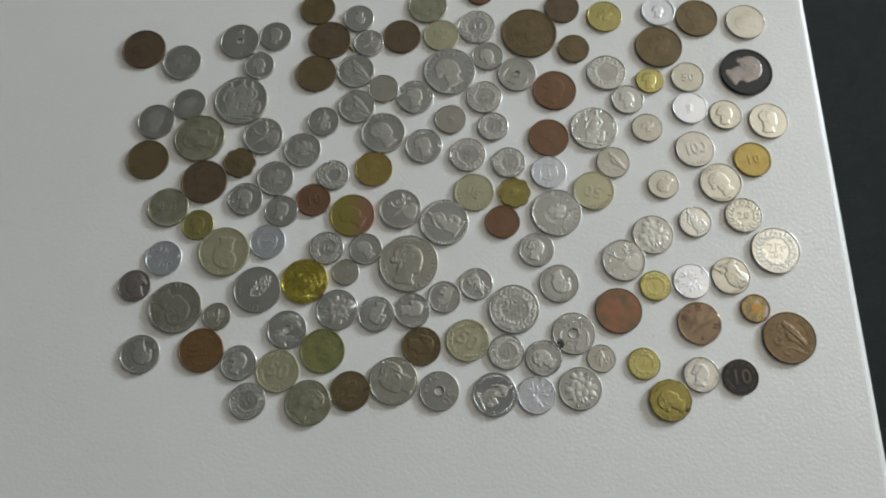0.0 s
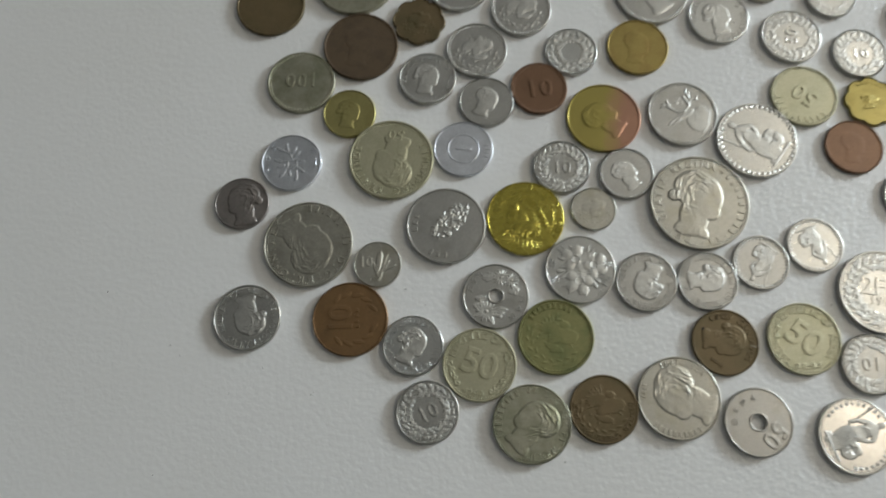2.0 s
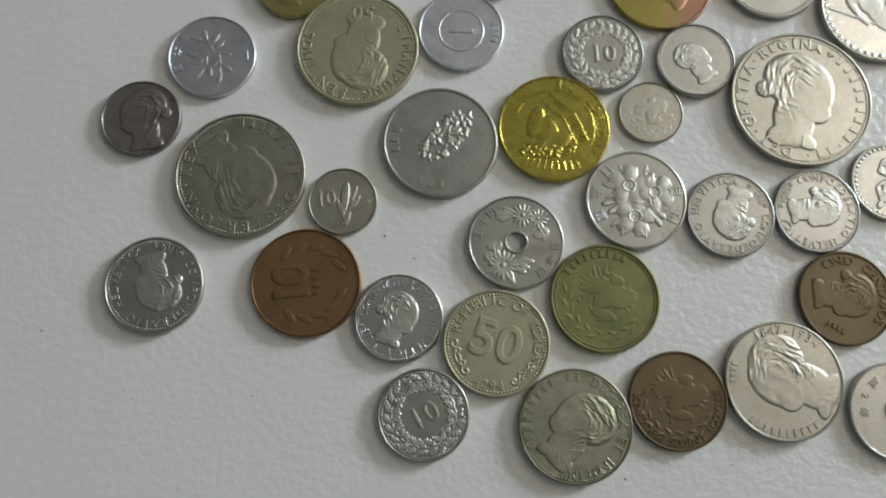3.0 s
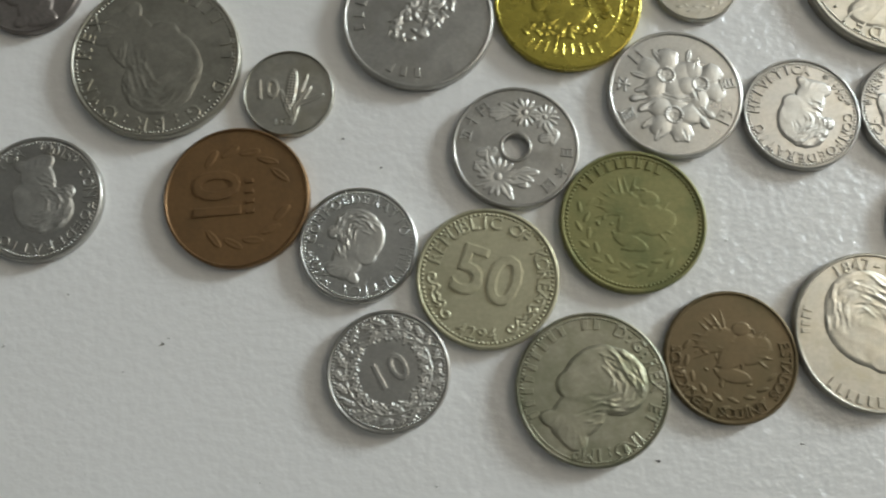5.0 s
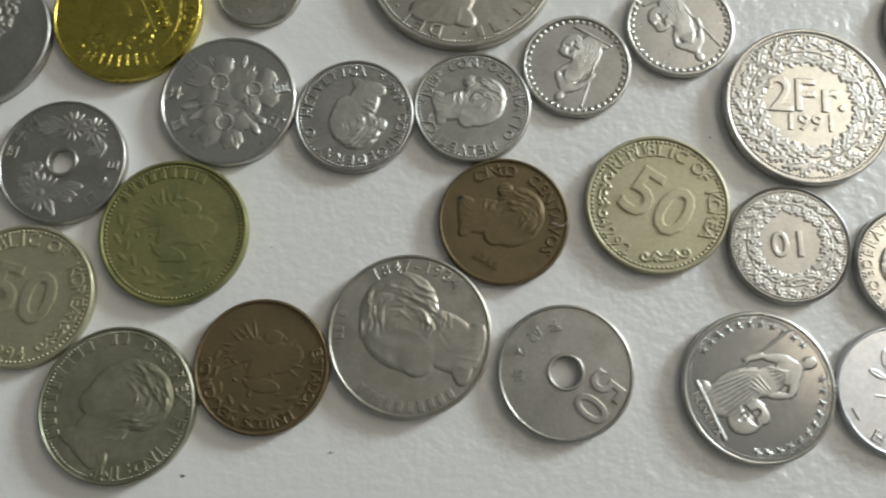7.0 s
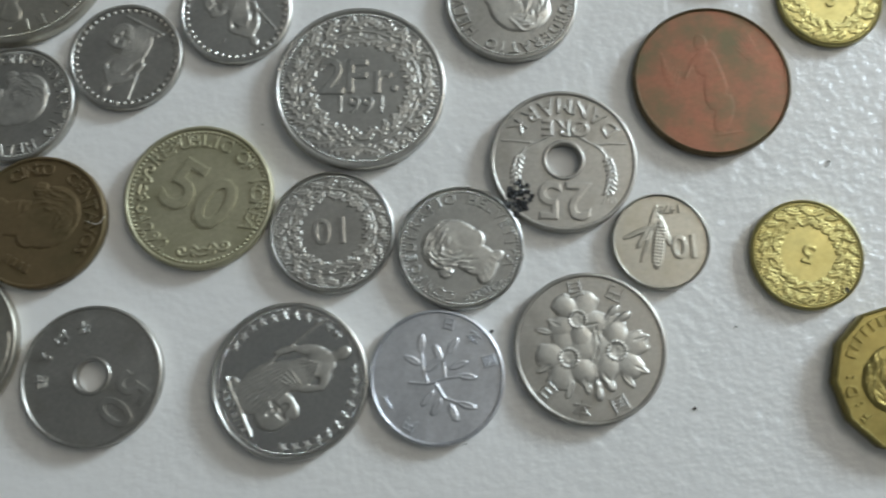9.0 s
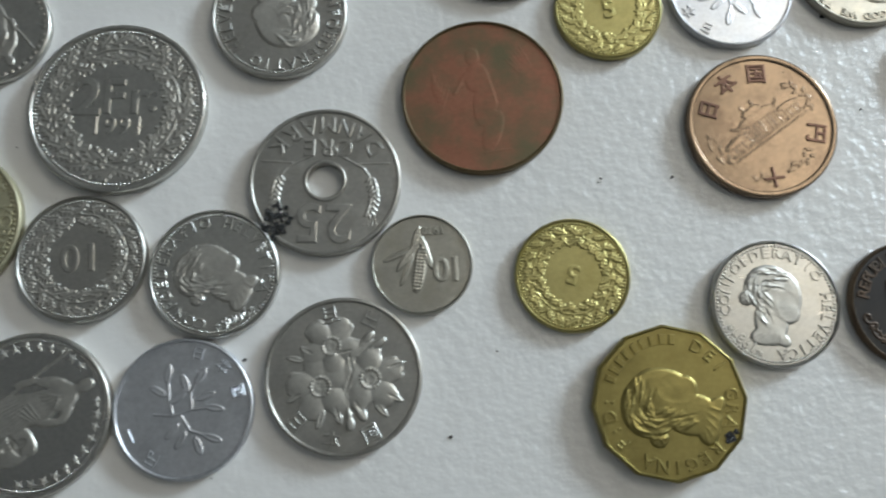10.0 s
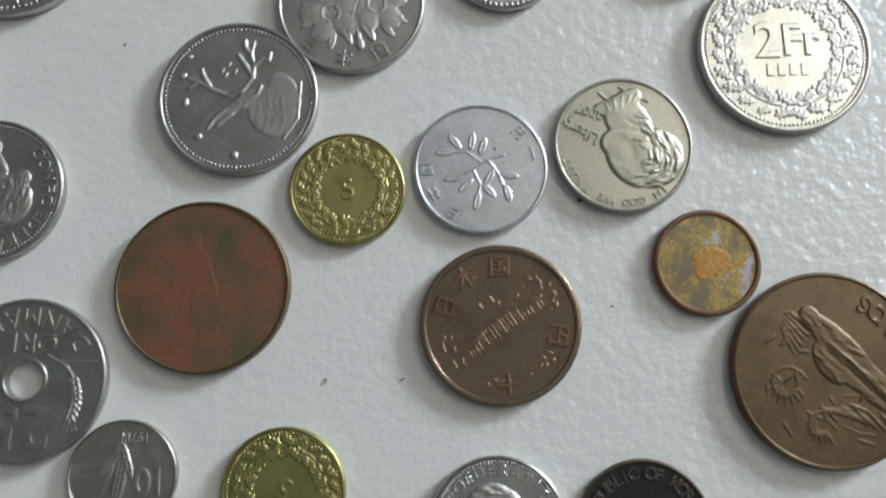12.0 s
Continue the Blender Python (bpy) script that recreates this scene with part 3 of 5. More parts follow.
def robe(turn=0.0, size=1.0):
    """A plain tall draped form of long folds on a base line, with a staff and a cross-marked shield laid against it."""
    out = [S(-0.42, -0.69, 0.38, -0.74, 0.030, 0.75), S(-0.47, 0.76, -0.23, -0.68, 0.02, 0.7)]
    out += [B(-0.06, -0.28, 0.25, 0.46, 8, 0.68), B(-0.02, 0.12, 0.20, 0.28, 0, 0.72), B(0.0, 0.44, 0.19, 0.20, 0, 0.8), B(0.02, 0.75, 0.085, 0.11, 0, 0.8), B(0.01, 0.62, 0.07, 0.10, 0, 0.65),
            B(-0.22, 0.40, 0.20, 0.07, 60, 0.75), B(-0.36, 0.14, 0.17, 0.05, 75, 0.7), B(0.20, 0.40, 0.17, 0.065, -50, 0.75), B(0.22, 0.18, 0.17, 0.05, 65, 0.7),
            B(-0.24, -0.40, 0.10, 0.32, 12, 0.55), B(-0.30, -0.62, 0.10, 0.06, 0, 0.5)]
    for k in range(9):
        out.append(A(-0.24 + 0.05 * k, -0.30 + 0.02 * (k % 3), 0.34 - 0.02 * abs(k - 4), 0.014, 84 + 2.6 * k, 0.22 * rnd_h(k)))
        out.append(A(-0.265 + 0.05 * k, -0.30, 0.32, 0.010, 84 + 2.6 * k, -0.2))
    for k in range(7):
        out.append(A(-0.12 + 0.04 * k, 0.34 - 0.015 * abs(k - 3), 0.12, 0.013, 50 + 14 * k, 0.22))
    for k in range(4):
        out.append(A(0.0, 0.08 - 0.05 * k, 0.15, 0.012, 10 + 8 * k, 0.18))
    # the shield with its sunk cross
    out += [P(0.25, -0.34, 0.23, 0.28, 10, 0.85), P(0.26, -0.18, 0.21, 0.12, 10, 0.85)]
    out += [A(0.255, -0.30, 0.16, 0.048, 8, -0.5), A(0.27, -0.215, 0.046, 0.075, 8, -0.5), A(0.24, -0.385, 0.046, 0.075, 8, -0.5)]
    return moved(out, 0, 0, size, turn)


def rnd_h(k):
    return 0.86 + 0.14 * math.sin(k * 2.3)


def corn():
    """An upright ear of maize in kernels, its long husk leaves folded out to both sides."""
    lean = math.radians(-10)
    c, t = math.cos(lean), math.sin(lean)
    out = [P(0.06, 0.10, 0.13, 0.50, -10, 0.6)]
    for i in range(-6, 7):
        for j in (-1, 0, 1):
            u, v = j * 0.07, i * 0.068
            out.append(A(0.06 + u * c - v * t, 0.10 + u * t + v * c, 0.030, 0.026, 0, 0.3))
    for x, y, a, b, ang in ((0.26, -0.18, 0.40, 0.075, 52), (0.46, -0.20, 0.34, 0.06, 22), (-0.08, -0.24, 0.38, 0.07, 106), (0.30, 0.10, 0.36, 0.05, 66), (0.10, -0.52, 0.26, 0.06, 70)):
        out += [P(x, y, a, b, ang, 0.75), A(x, y, a * 0.85, 0.014, ang, -0.3), A(x, y + 0.035, a * 0.7, 0.010, ang, 0.15)]
    return out


def ears():
    """Two bent ears of barley either side of the hole, each of small paired grains on a thin stalk."""
    out = []
    for sx in (-1, 1):
        out += [S(sx * 0.20, -0.34, sx * 0.50, -0.18, 0.014, 0.6), S(sx * 0.50, -0.18, sx * 0.60, -0.04, 0.014, 0.6), S(sx * 0.44, -0.24, sx * 0.84, -0.26, 0.014, 0.55)]
        for k in range(8):
            x, y = 0.60 + 0.05 * math.sin(k / 7 * math.pi), -0.02 + 0.066 * k
            for side in (-1, 1):
                out.append(P(sx * (x + side * 0.042), y, 0.048, 0.019, 90 - sx * side * 34, 0.85))
            out.append(E(sx * x, y + 0.03, 0.040, 0.016, 90, 1.0))
        for k in range(4):
            out.append(S(sx * (0.57 + 0.03 * k), 0.48, sx * (0.52 + 0.06 * k), 0.60, 0.008, 0.5))
    return out


def temple():
    """A long low hall with a raised middle roof on a base line, with leafy tendrils beside the characters."""
    out = [S(-0.70, -0.14, 0.70, -0.14, 0.016, 0.6), S(-0.62, -0.20, 0.62, -0.20, 0.014, 0.5), P(0, 0.14, 0.30, 0.075, 0, 0.7), P(0, 0.24, 0.16, 0.05, 0, 0.8), S(-0.30, 0.12, -0.38, 0.18, 0.02, 0.7),
           S(0.30, 0.12, 0.38, 0.18, 0.02, 0.7), P(-0.46, 0.02, 0.18, 0.05, 6, 0.6), P(0.46, 0.02, 0.18, 0.05, -6, 0.6), S(-0.08, 0.28, -0.08, 0.36, 0.018, 0.7), S(0.08, 0.28, 0.08, 0.36, 0.018, 0.7)]
    for k in range(-11, 12):
        out.append(S(0.052 * k, -0.14, 0.052 * k, -0.02 + (0.08 if abs(k) < 6 else 0), 0.012, 0.5))
    rnd = random.Random(58)
    for lo, hi in ((158, 196), (344, 385), (262, 296), (222, 246)):
        for k in range(lo, hi, 4):
            b, q = math.radians(k), 0.72 + rnd.uniform(-0.07, 0.07)
            out.append(E(q * math.cos(b), q * math.sin(b), rnd.uniform(0.04, 0.08), rnd.uniform(0.018, 0.03), k + rnd.uniform(20, 150), 0.6))
    return out


def scrolls(*angles):
    """Curling tendrils along the border, alike on both sides of the middle of each."""
    half = [(0.0, 0.045), (0.03, 0.015), (0.07, 0.01), (0.10, 0.05), (0.13, 0.075), (0.16, 0.05), (0.18, -0.01), (0.21, -0.055)]
    half += [(0.28 + (0.075 - 0.006 * q) * math.cos(3.9 + 0.62 * q), -0.01 + (0.075 - 0.006 * q) * math.sin(3.9 + 0.62 * q)) for q in range(10)]
    lower = [(0.0, -0.05), (0.05, -0.06), (0.09, -0.03), (0.13, 0.0), (0.15, -0.04), (0.12, -0.06)]
    out = []
    for a in angles:
        for line_points, w in ((half, 0.020), (lower, 0.018)):
            for side in (-1, 1):
                pts = []
                for u, v in line_points:
                    b = math.radians(a) + side * u / 0.76
                    pts.append(((0.76 - v) * math.cos(b), (0.76 - v) * math.sin(b)))
                for (x1, y1), (x2, y2) in zip(pts, pts[1:]):
                    out.append(S(x1, y1, x2, y2, w, 0.75))
    return out


def bird():
    """A long smooth low body lying aslant over fern scrolls, with broad overlapping plumes."""
    out = [B(0.14, 0.22, 0.50, 0.15, -48, 0.8), B(0.30, -0.06, 0.42, 0.17, -40, 0.65), B(-0.14, 0.52, 0.15, 0.11, -60, 0.8), B(0.52, -0.34, 0.34, 0.10, -34, 0.55), B(0.02, 0.08, 0.26, 0.16, -62, 0.6)]
    for k in range(9):
        out.append(A(0.10 + 0.055 * k, 0.20 - 0.06 * k, 0.22, 0.018, -44 - 2 * k, 0.16))
        out.append(A(-0.02 + 0.07 * k, 0.22 - 0.075 * k, 0.16, 0.014, -62 + 3 * k, -0.16))
    for cx, cy, q, n in ((-0.46, -0.14, 0.21, 9), (-0.16, -0.56, 0.17, 8)):
        for k in range(14):
            a, b = 0.3 + 0.36 * k, 0.3 + 0.36 * (k + 1)
            r1, r2 = q * (1 - 0.04 * k), q * (1 - 0.04 * (k + 1))
            out.append(S(cx + r1 * math.cos(a), cy + r1 * math.sin(a), cx + r2 * math.cos(b), cy + r2 * math.sin(b), 0.018, 0.4))
        for k in range(n):
            a = 2.4 + 0.42 * k
            out.append(E(cx + 0.6 * q * math.cos(a), cy + 0.6 * q * math.sin(a), 0.4 * q, 0.022, math.degrees(a), 0.35))
    for k in range(6):
        out.append(E(-0.40 + 0.03 * k, 0.30 + 0.04 * k, 0.18, 0.018, 112 + 5 * k, 0.45))
        out.append(E(-0.02 + 0.11 * k, -0.42 - 0.03 * k, 0.17, 0.022, -20 - 8 * k, 0.5))
    rnd = random.Random(60)
    for _ in range(90):
        q, side = rnd.uniform(-0.5, 0.7), rnd.uniform(-0.24, 0.2)
        x, y = 0.14 + 0.70 * q + 0.72 * side, 0.16 - 0.72 * q + 0.70 * side
        out.append(A(x, y, rnd.uniform(0.04, 0.11), rnd.uniform(0.010, 0.018), -46 + rnd.uniform(-22, 22), rnd.choice((0.14, 0.2, -0.16))))
    for _ in range(34):
        a, q = rnd.uniform(1.7, 5.6), rnd.uniform(0.30, 0.80)
        out.append(E(q * math.cos(a), q * math.sin(a), rnd.uniform(0.05, 0.12), rnd.uniform(0.014, 0.026), math.degrees(a) + rnd.uniform(20, 90), rnd.uniform(0.25, 0.45)))
    return out


def sprig():
    """Two forked branches sweeping up from a smooth broad mass that ends in a long curved edge."""
    out = [B(0.42, -0.20, 0.36, 0.30, -58, 0.5), B(0.10, -0.02, 0.22, 0.10, 40, 0.6), B(0.56, 0.02, 0.20, 0.30, 14, 0.5), B(-0.06, -0.14, 0.15, 0.07, 50, 0.55), S(0.78, 0.18, 0.74, -0.30, 0.02, 0.6), S(0.74, -0.30, 0.56, -0.56, 0.02, 0.55)]
    for path in (((-0.12, 0.02), (0.06, 0.10), (0.18, 0.26), (0.20, 0.42), (0.16, 0.56), (0.20, 0.74)), ((0.20, 0.42), (0.30, 0.50), (0.38, 0.48), (0.40, 0.58)), ((0.18, 0.26), (0.08, 0.44), (0.0, 0.56)),
                 ((0.16, 0.56), (0.08, 0.66), (0.08, 0.76)), ((-0.12, 0.02), (-0.34, 0.12), (-0.50, 0.22), (-0.62, 0.26)), ((-0.34, 0.12), (-0.44, 0.30), (-0.46, 0.38)), ((-0.50, 0.22), (-0.62, 0.14)),
                 ((0.14, -0.02), (0.24, 0.04), (0.28, 0.14)), ((-0.16, -0.16), (-0.30, -0.28), (-0.38, -0.40)), ((-0.08, -0.22), (-0.26, -0.36))):
        for k, ((x1, y1), (x2, y2)) in enumerate(zip(path, path[1:])):
            out.append(S(x1, y1, x2, y2, 0.034 - 0.004 * k, 0.85))
    rnd = random.Random(53)
    for _ in range(26):
        out.append(A(rnd.uniform(0.0, 0.6), rnd.uniform(-0.5, 0.1), rnd.uniform(0.06, 0.15), rnd.uniform(0.012, 0.024), rnd.uniform(40, 110), rnd.uniform(0.05, 0.12)))
    for x, y in ((-0.20, 0.36), (-0.12, 0.44), (-0.04, 0.34), (-0.16, 0.30)):
        out.append(E(x, y, 0.05, 0.022, 60, 0.55))
    return out


def scallop(a):
    return 0.90 + 0.11 * abs(math.cos(4 * a)) ** 0.8


def twelve(a):
    s = math.pi / 6
    q = (a % s) - s / 2
    return math.cos(s / 2) / math.cos(q) * 1.02


# ---------------------------------------------------------------- the coins, row by row
HELV = "CONFOEDERATIO HELVETICA"
# upper rows, farthest from the camera's close pass
coin(-181.40, 135.37, 25.98, "dark", "dark brown bronze coin, worn smooth, edge of the group", cells=50, art=medallion(1, 20), lift=0.11)
coin(-157.34, 126.06, 23.25, "nickel", "silver-grey coin with a worn raised crest", cells=60, art=crest(2), beads=60)
coin(-123.71, 140.45, 23.52, "nickel", "silver-grey coin with a small round centre hole", hole=0.15, texts=(line("||", 0.0, 0.55, 0.3), arc("||||||", 220, 320, inward=True)))
coin(-102.07, 143.94, 19.27, "nickel", "silver-grey coin with a raised worn head side", cells=60, art=medallion(4, -10))
coin(-110.64, 123.71, 18.20, "nickel", "small silver-grey coin touching a holed coin", cells=60, art=medallion(5, 15), beads=50)
coin(-77.35, 163.14, 21.55, "bronze", "brown bronze coin, worn nearly smooth", cells=50, art=crest(6), lift=0.09)
coin(-69.12, 141.11, 25.49, "dark", "large dark bronze coin between two brown coins", cells=50, art=medallion(7), lift=0.11)
coin(-76.22, 118.14, 24.13, "bronze", "brown bronze coin worn smooth, touching a darker one", cells=50, art=crest(8), lift=0.09)
coin(-51.96, 156.18, 18.53, "bright", "shiny pale coin with a dark framed middle", cells=60, art=medallion(9, 180, 0.8), rim=0.09)
coin(-45.39, 138.86, 18.14, "nickel", "small silver coin with crossed leaf pattern", cells=60, art=sprig(), beads=50)
coin(-25.32, 143.35, 22.86, "dark", "very dark bronze coin, smooth and matt", cells=50, art=medallion(11, 30), lift=0.07)
coin(-9.74, 164.95, 23.85, "patina", "grey-green tarnished coin at the top of the group", cells=50, art=medallion(12, -20), lift=0.13)
coin(-1.42, 143.89, 21.35, "olive", "yellow-green tarnished coin with a faint device", cells=60, art=crest(13), lift=0.19)
coin(20.02, 149.86, 22.74, "bright", "shiny silver coin with a leaf wreath", cells=70, art=wreath(seed=14), art_name="wreath", texts=(line("||", 0, 0, 0.4),), beads=64)
coin(22.24, 174.22, 16.67, "copper", "small reddish copper coin standing apart", cells=50, art=medallion(15, 0), lift=0.11)
coin(51.81, 145.23, 33.42, "bronze", "very large brown bronze coin with raised middle", thick=1.9, cells=70, art=crest(16, 0.6), lift=0.22, beads=80)
coin(26.32, 129.27, 18.95, "nickel", "silver-grey coin with a worn raised oval", cells=60, art=medallion(17, 25))
coin(43.68, 117.00, 22.70, "nickel", "silver-grey coin with a centre hole and grain ears", turn=150, hole=0.16, cells=70, art=ears(), art_name="grain_relief", texts=(line("||", 0, 0.5, 0.4), arc("|||||||", 215, 325, inward=True)))
coin(3.49, 119.04, 30.97, "bright", "large silver coin with mirror-dark field and lettering", thick=2.0, cells=90, art=medallion(19, 30, 1.05), texts=(arc("||||||||||", 200, 60), arc("|||||||||", 40, -120)), beads=90)
coin(-52.60, 119.53, 22.39, "nickel", "silver-grey coin with a worn bird", cells=60, art=bird(), beads=60)
coin(-35.69, 107.70, 18.21, "silver", "plain grey coin worn quite flat", cells=50, art=crest(21), lift=0.06)
coin(72.49, 163.17, 20.96, "dark", "dark olive-brown coin at the top of the group", cells=50, art=medallion(22), lift=0.11)
coin(78.25, 134.35, 18.89, "bronze", "small brown bronze coin beside a very large one", cells=50, art=medallion(23, 60), lift=0.11)
coin(98.15, 156.75, 21.28, "brass", "yellow brass coin with a worn raised figure shape", cells=60, art=crest(24, 0.5, 12, 0.24), lift=0.19)
coin(65.60, 106.04, 25.55, "copper", "reddish-brown bronze coin with worn raised oval", cells=60, art=medallion(25, -20, 1.1), lift=0.15)
coin(96.93, 117.82, 23.16, "nickel", "silver-grey coin with a fine wreath", cells=70, art=wreath(seed=26), art_name="wreath", beads=64)
coin(131.15, 160.20, 20.48, "aluminium", "bright two-tone pale coin with grey middle", cells=60, art=medallion(27, 0, 0.7), rim=0.1, beads=60)
coin(154.05, 155.24, 25.43, "bronze", "brown bronze coin touching a larger brown one", cells=60, art=medallion(28, 10), lift=0.15)
coin(183.44, 152.48, 23.64, "silver", "dull silver coin near the table's edge", cells=50, art=medallion(29, 90), lift=0.09)
coin(129.52, 135.44, 28.06, "bronze", "large brown bronze coin with worn raised device", thick=1.9, cells=70, art=crest(30, 0.55), lift=0.22)
coin(122.38, 112.27, 16.71, "brass", "small bright yellow coin with raised head side", cells=60, art=medallion(31, 0, 1.1))
coin(144.87, 114.48, 19.80, "silver", "dull silver coin with number fifty", texts=(line("50", 0, 0, 0.62, 5),), beads=60)
coin(179.94, 117.74, 30.76, "black", "large blackened silver coin with paler raised oval", thick=2.0, cells=90, art=medallion(33, -60, 1.2), art_metal="worn_grey", beads=80)
coin(-150.11, 97.80, 19.85, "nickel", "silver-grey coin with worn flat face", cells=50, art=crest(41), lift=0.11)
coin(-119.71, 100.01, 31.48, "nickel", "large silver coin with tall raised shapes", thick=2.0, cells=90, art=robe(0, 1.05) + moved(robe(0, 0.9), 0.32, 0.0) + moved(robe(10, 0.9), -0.34, 0.0), beads=90)
coin(-168.58, 86.58, 21.90, "nickel", "silver-grey coin with a smooth worn face", cells=50, art=medallion(43), lift=0.13)
coin(-142.04, 75.56, 29.30, "patina", "large grey-green tarnished silver coin", thick=2.0, cells=80, art=medallion(44, 80, 1.15), lift=0.27)
coin(-170.79, 62.12, 24.23, "bronze", "brown bronze coin worn quite smooth", cells=50, art=medallion(45), lift=0.06)
coin(-136.79, 48.12, 26.09, "dark", "large dark brown bronze coin worn smooth", thick=1.9, cells=50, art=medallion(46), lift=0.09)
coin(-117.44, 59.93, 18.66, "bronze", "dark brass coin with a scalloped edge", wave=scallop, cells=60, art=crest(47, 0.5), lift=0.22)
coin(-105.05, 76.80, 23.27, "nickel", "silver-grey coin with a raised leafy sprig", cells=70, art=sprig(), art_name="leaf_sprig", beads=60)
coin(-81.62, 67.75, 21.52, "nickel", "silver-grey coin with an indistinct crest", cells=60, art=crest(49, 0.6), beads=60)
coin(-70.29, 86.12, 18.54, "nickel", "small silver-grey coin with upright bars", cells=50, art=robe(0, 0.9))
coin(-51.28, 95.86, 21.59, "nickel", "silver-grey coin with a worn bird shape", cells=60, art=bird(), beads=60)
coin(-16.77, 102.05, 21.66, "bright", "shiny silver coin with lettering round a raised oval", cells=80, art=medallion(52, 10), texts=(arc(HELV, 190, -110, 0.82, 0.14),), beads=80)
coin(3.97, 87.17, 18.35, "silver", "small dull grey coin with single number", texts=(line("5", 0, 0, 0.6, 20),))
coin(23.90, 101.66, 21.09, "bright", "shiny silver coin with a round leaf wreath", cells=80, art=wreath(seed=54), art_name="wreath", texts=(line("20", 0, 0, 0.4),), beads=70)
coin(28.79, 82.38, 17.99, "bright", "small shiny silver coin with dark middle and wreath", cells=80, art=wreath(seed=55), art_name="wreath", texts=(line("5", 0, 0, 0.4),), beads=64)
coin(-35.24, 78.52, 25.73, "nickel", "large silver-grey coin with two dark dots", cells=70, art=medallion(56, 40, 1.1), texts=(arc("||||||||", 150, 30),), beads=80)
coin(-11.44, 70.23, 21.44, "bright", "shiny silver coin with raised oval and lettering", cells=80, art=medallion(57, 20), texts=(arc(HELV, 200, -100, 0.82, 0.14),), beads=80)
coin(-40.01, 55.70, 21.46, "amber", "brown-yellow brass coin worn smooth", cells=50, art=medallion(58), lift=0.09)
coin(-96.22, 50.02, 21.25, "nickel", "silver-grey coin with indistinct worn crest", cells=60, art=crest(59, 0.6), beads=60)
coin(-63.20, 52.00, 18.30, "bright", "small shiny silver coin with dense wreath", cells=80, art=wreath(0.62, 24, 0.17, seed=60), art_name="wreath", beads=64)
coin(-112.38, 37.40, 19.75, "nickel", "silver-grey coin with raised oval and lettering", cells=80, art=medallion(61, 0), texts=(arc(HELV, 200, -100, 0.82, 0.14),), beads=70)
coin(-91.49, 30.02, 18.69, "nickel", "silver-grey coin with smooth raised oval", cells=60, art=medallion(62, -15))
coin(-73.81, 36.78, 19.51, "copper", "reddish copper coin with number ten", cells=50, texts=(line("10", 0, 0, 0.75, 12),), beads=50)
coin(-155.80, 32.44, 23.32, "patina", "grey-green coin with number one hundred upside down", texts=(line("100", 0, 0.05, 0.5, 185),), beads=60)
coin(-137.76, 21.85, 17.83, "brass", "small yellow brass coin with raised oval", cells=60, art=medallion(65), lift=0.22)
coin(13.84, 64.41, 20.99, "bright", "shiny silver coin with number fifty in a wreath", cells=80, turn=90, art=wreath(seed=66), art_name="wreath", texts=(line("50", 0, 0, 0.45),), beads=70)
coin(37.39, 59.40, 19.03, "bright", "shiny silver coin with number ten in a wreath", cells=80, turn=5, art=wreath(seed=67), art_name="wreath", texts=(line("10", 0, 0, 0.5),), beads=70)
coin(60.03, 53.25, 19.92, "aluminium", "pale aluminium coin with number one in a ring", turn=0, texts=(line("1", 0, 0, 0.62, 10), arc("||||", 230, 310, inward=True)), art=[S(0.5 * math.cos(k * 0.3142), 0.5 * math.sin(k * 0.3142), 0.5 * math.cos(k * 0.3142 + 0.3142), 0.5 * math.sin(k * 0.3142 + 0.3142), 0.02) for k in range(20)], art_name="ring")
coin(60.92, 75.19, 23.32, "copper", "reddish-brown bronze coin with faint raised device", cells=60, art=crest(69, 0.4), lift=0.13)
coin(17.26, 41.09, 22.78, "olive", "greenish coin with number fifty upside down", turn=160, texts=(line("50", 0, 0, 0.6, -15), arc("||||||||||", 160, 20)), beads=70)
coin(40.12, 40.78, 18.44, "old_brass", "yellow brass coin with a scalloped edge", wave=scallop, cells=60, art=crest(71, 0.3, 8), texts=(line("2", -0.15, 0, 0.7, 10), arc("||||||", 130, 50)))
coin(33.00, 23.12, 19.38, "copper", "reddish copper coin, plain and matt", cells=50, art=medallion(72), lift=0.06)
coin(63.40, 28.62, 28.14, "bright", "large mirror-bright silver coin with sharp crest", thick=1.9, cells=110, art=crest(73, 0.42, 30, 0.13), texts=(arc("|||||", 150, 60), arc("||||", 20, -40), arc("||||", 240, 300, inward=True)), beads=90)
coin(-24.50, 30.91, 23.76, "nickel", "silver coin with a thin raised branch", cells=90, art=sprig(), art_name="leaf_sprig", beads=90)
coin(0.33, 22.89, 27.30, "bright", "large shiny silver coin with dotted border", thick=1.9, cells=90, art=robe(62, 0.95), beads=44, rim=0.06)
coin(-51.34, 27.27, 25.27, "toned", "orange and yellow brass coin with raised device", cells=70, art=medallion(76, 60), lift=0.22)
coin(87.48, 80.84, 27.20, "bright", "shiny silver coin with tall draped shape and dots", thick=1.8, cells=110, art=robe(-8), texts=(arc("★★★★★★★★★★★★★★★★★★★★★★", 250, -70, 0.83, 0.12),), beads=90)
coin(118.30, 81.26, 17.90, "silver", "small dull silver coin with raised lump", cells=60, art=crest(78, 0.5, 14))
coin(97.11, 59.27, 19.16, "silver", "dull silver coin with a worn bird", cells=60, art=bird())
coin(85.02, 41.76, 23.34, "olive", "yellowish-grey coin with number fifty upside down", turn=190, texts=(line("50", 0.05, 0.05, 0.7, -20), arc("||||||||||||", 160, 20)), beads=70)
coin(108.22, 99.75, 18.86, "bright", "small shiny silver coin with raised oval", cells=70, art=medallion(81, 10), beads=60)
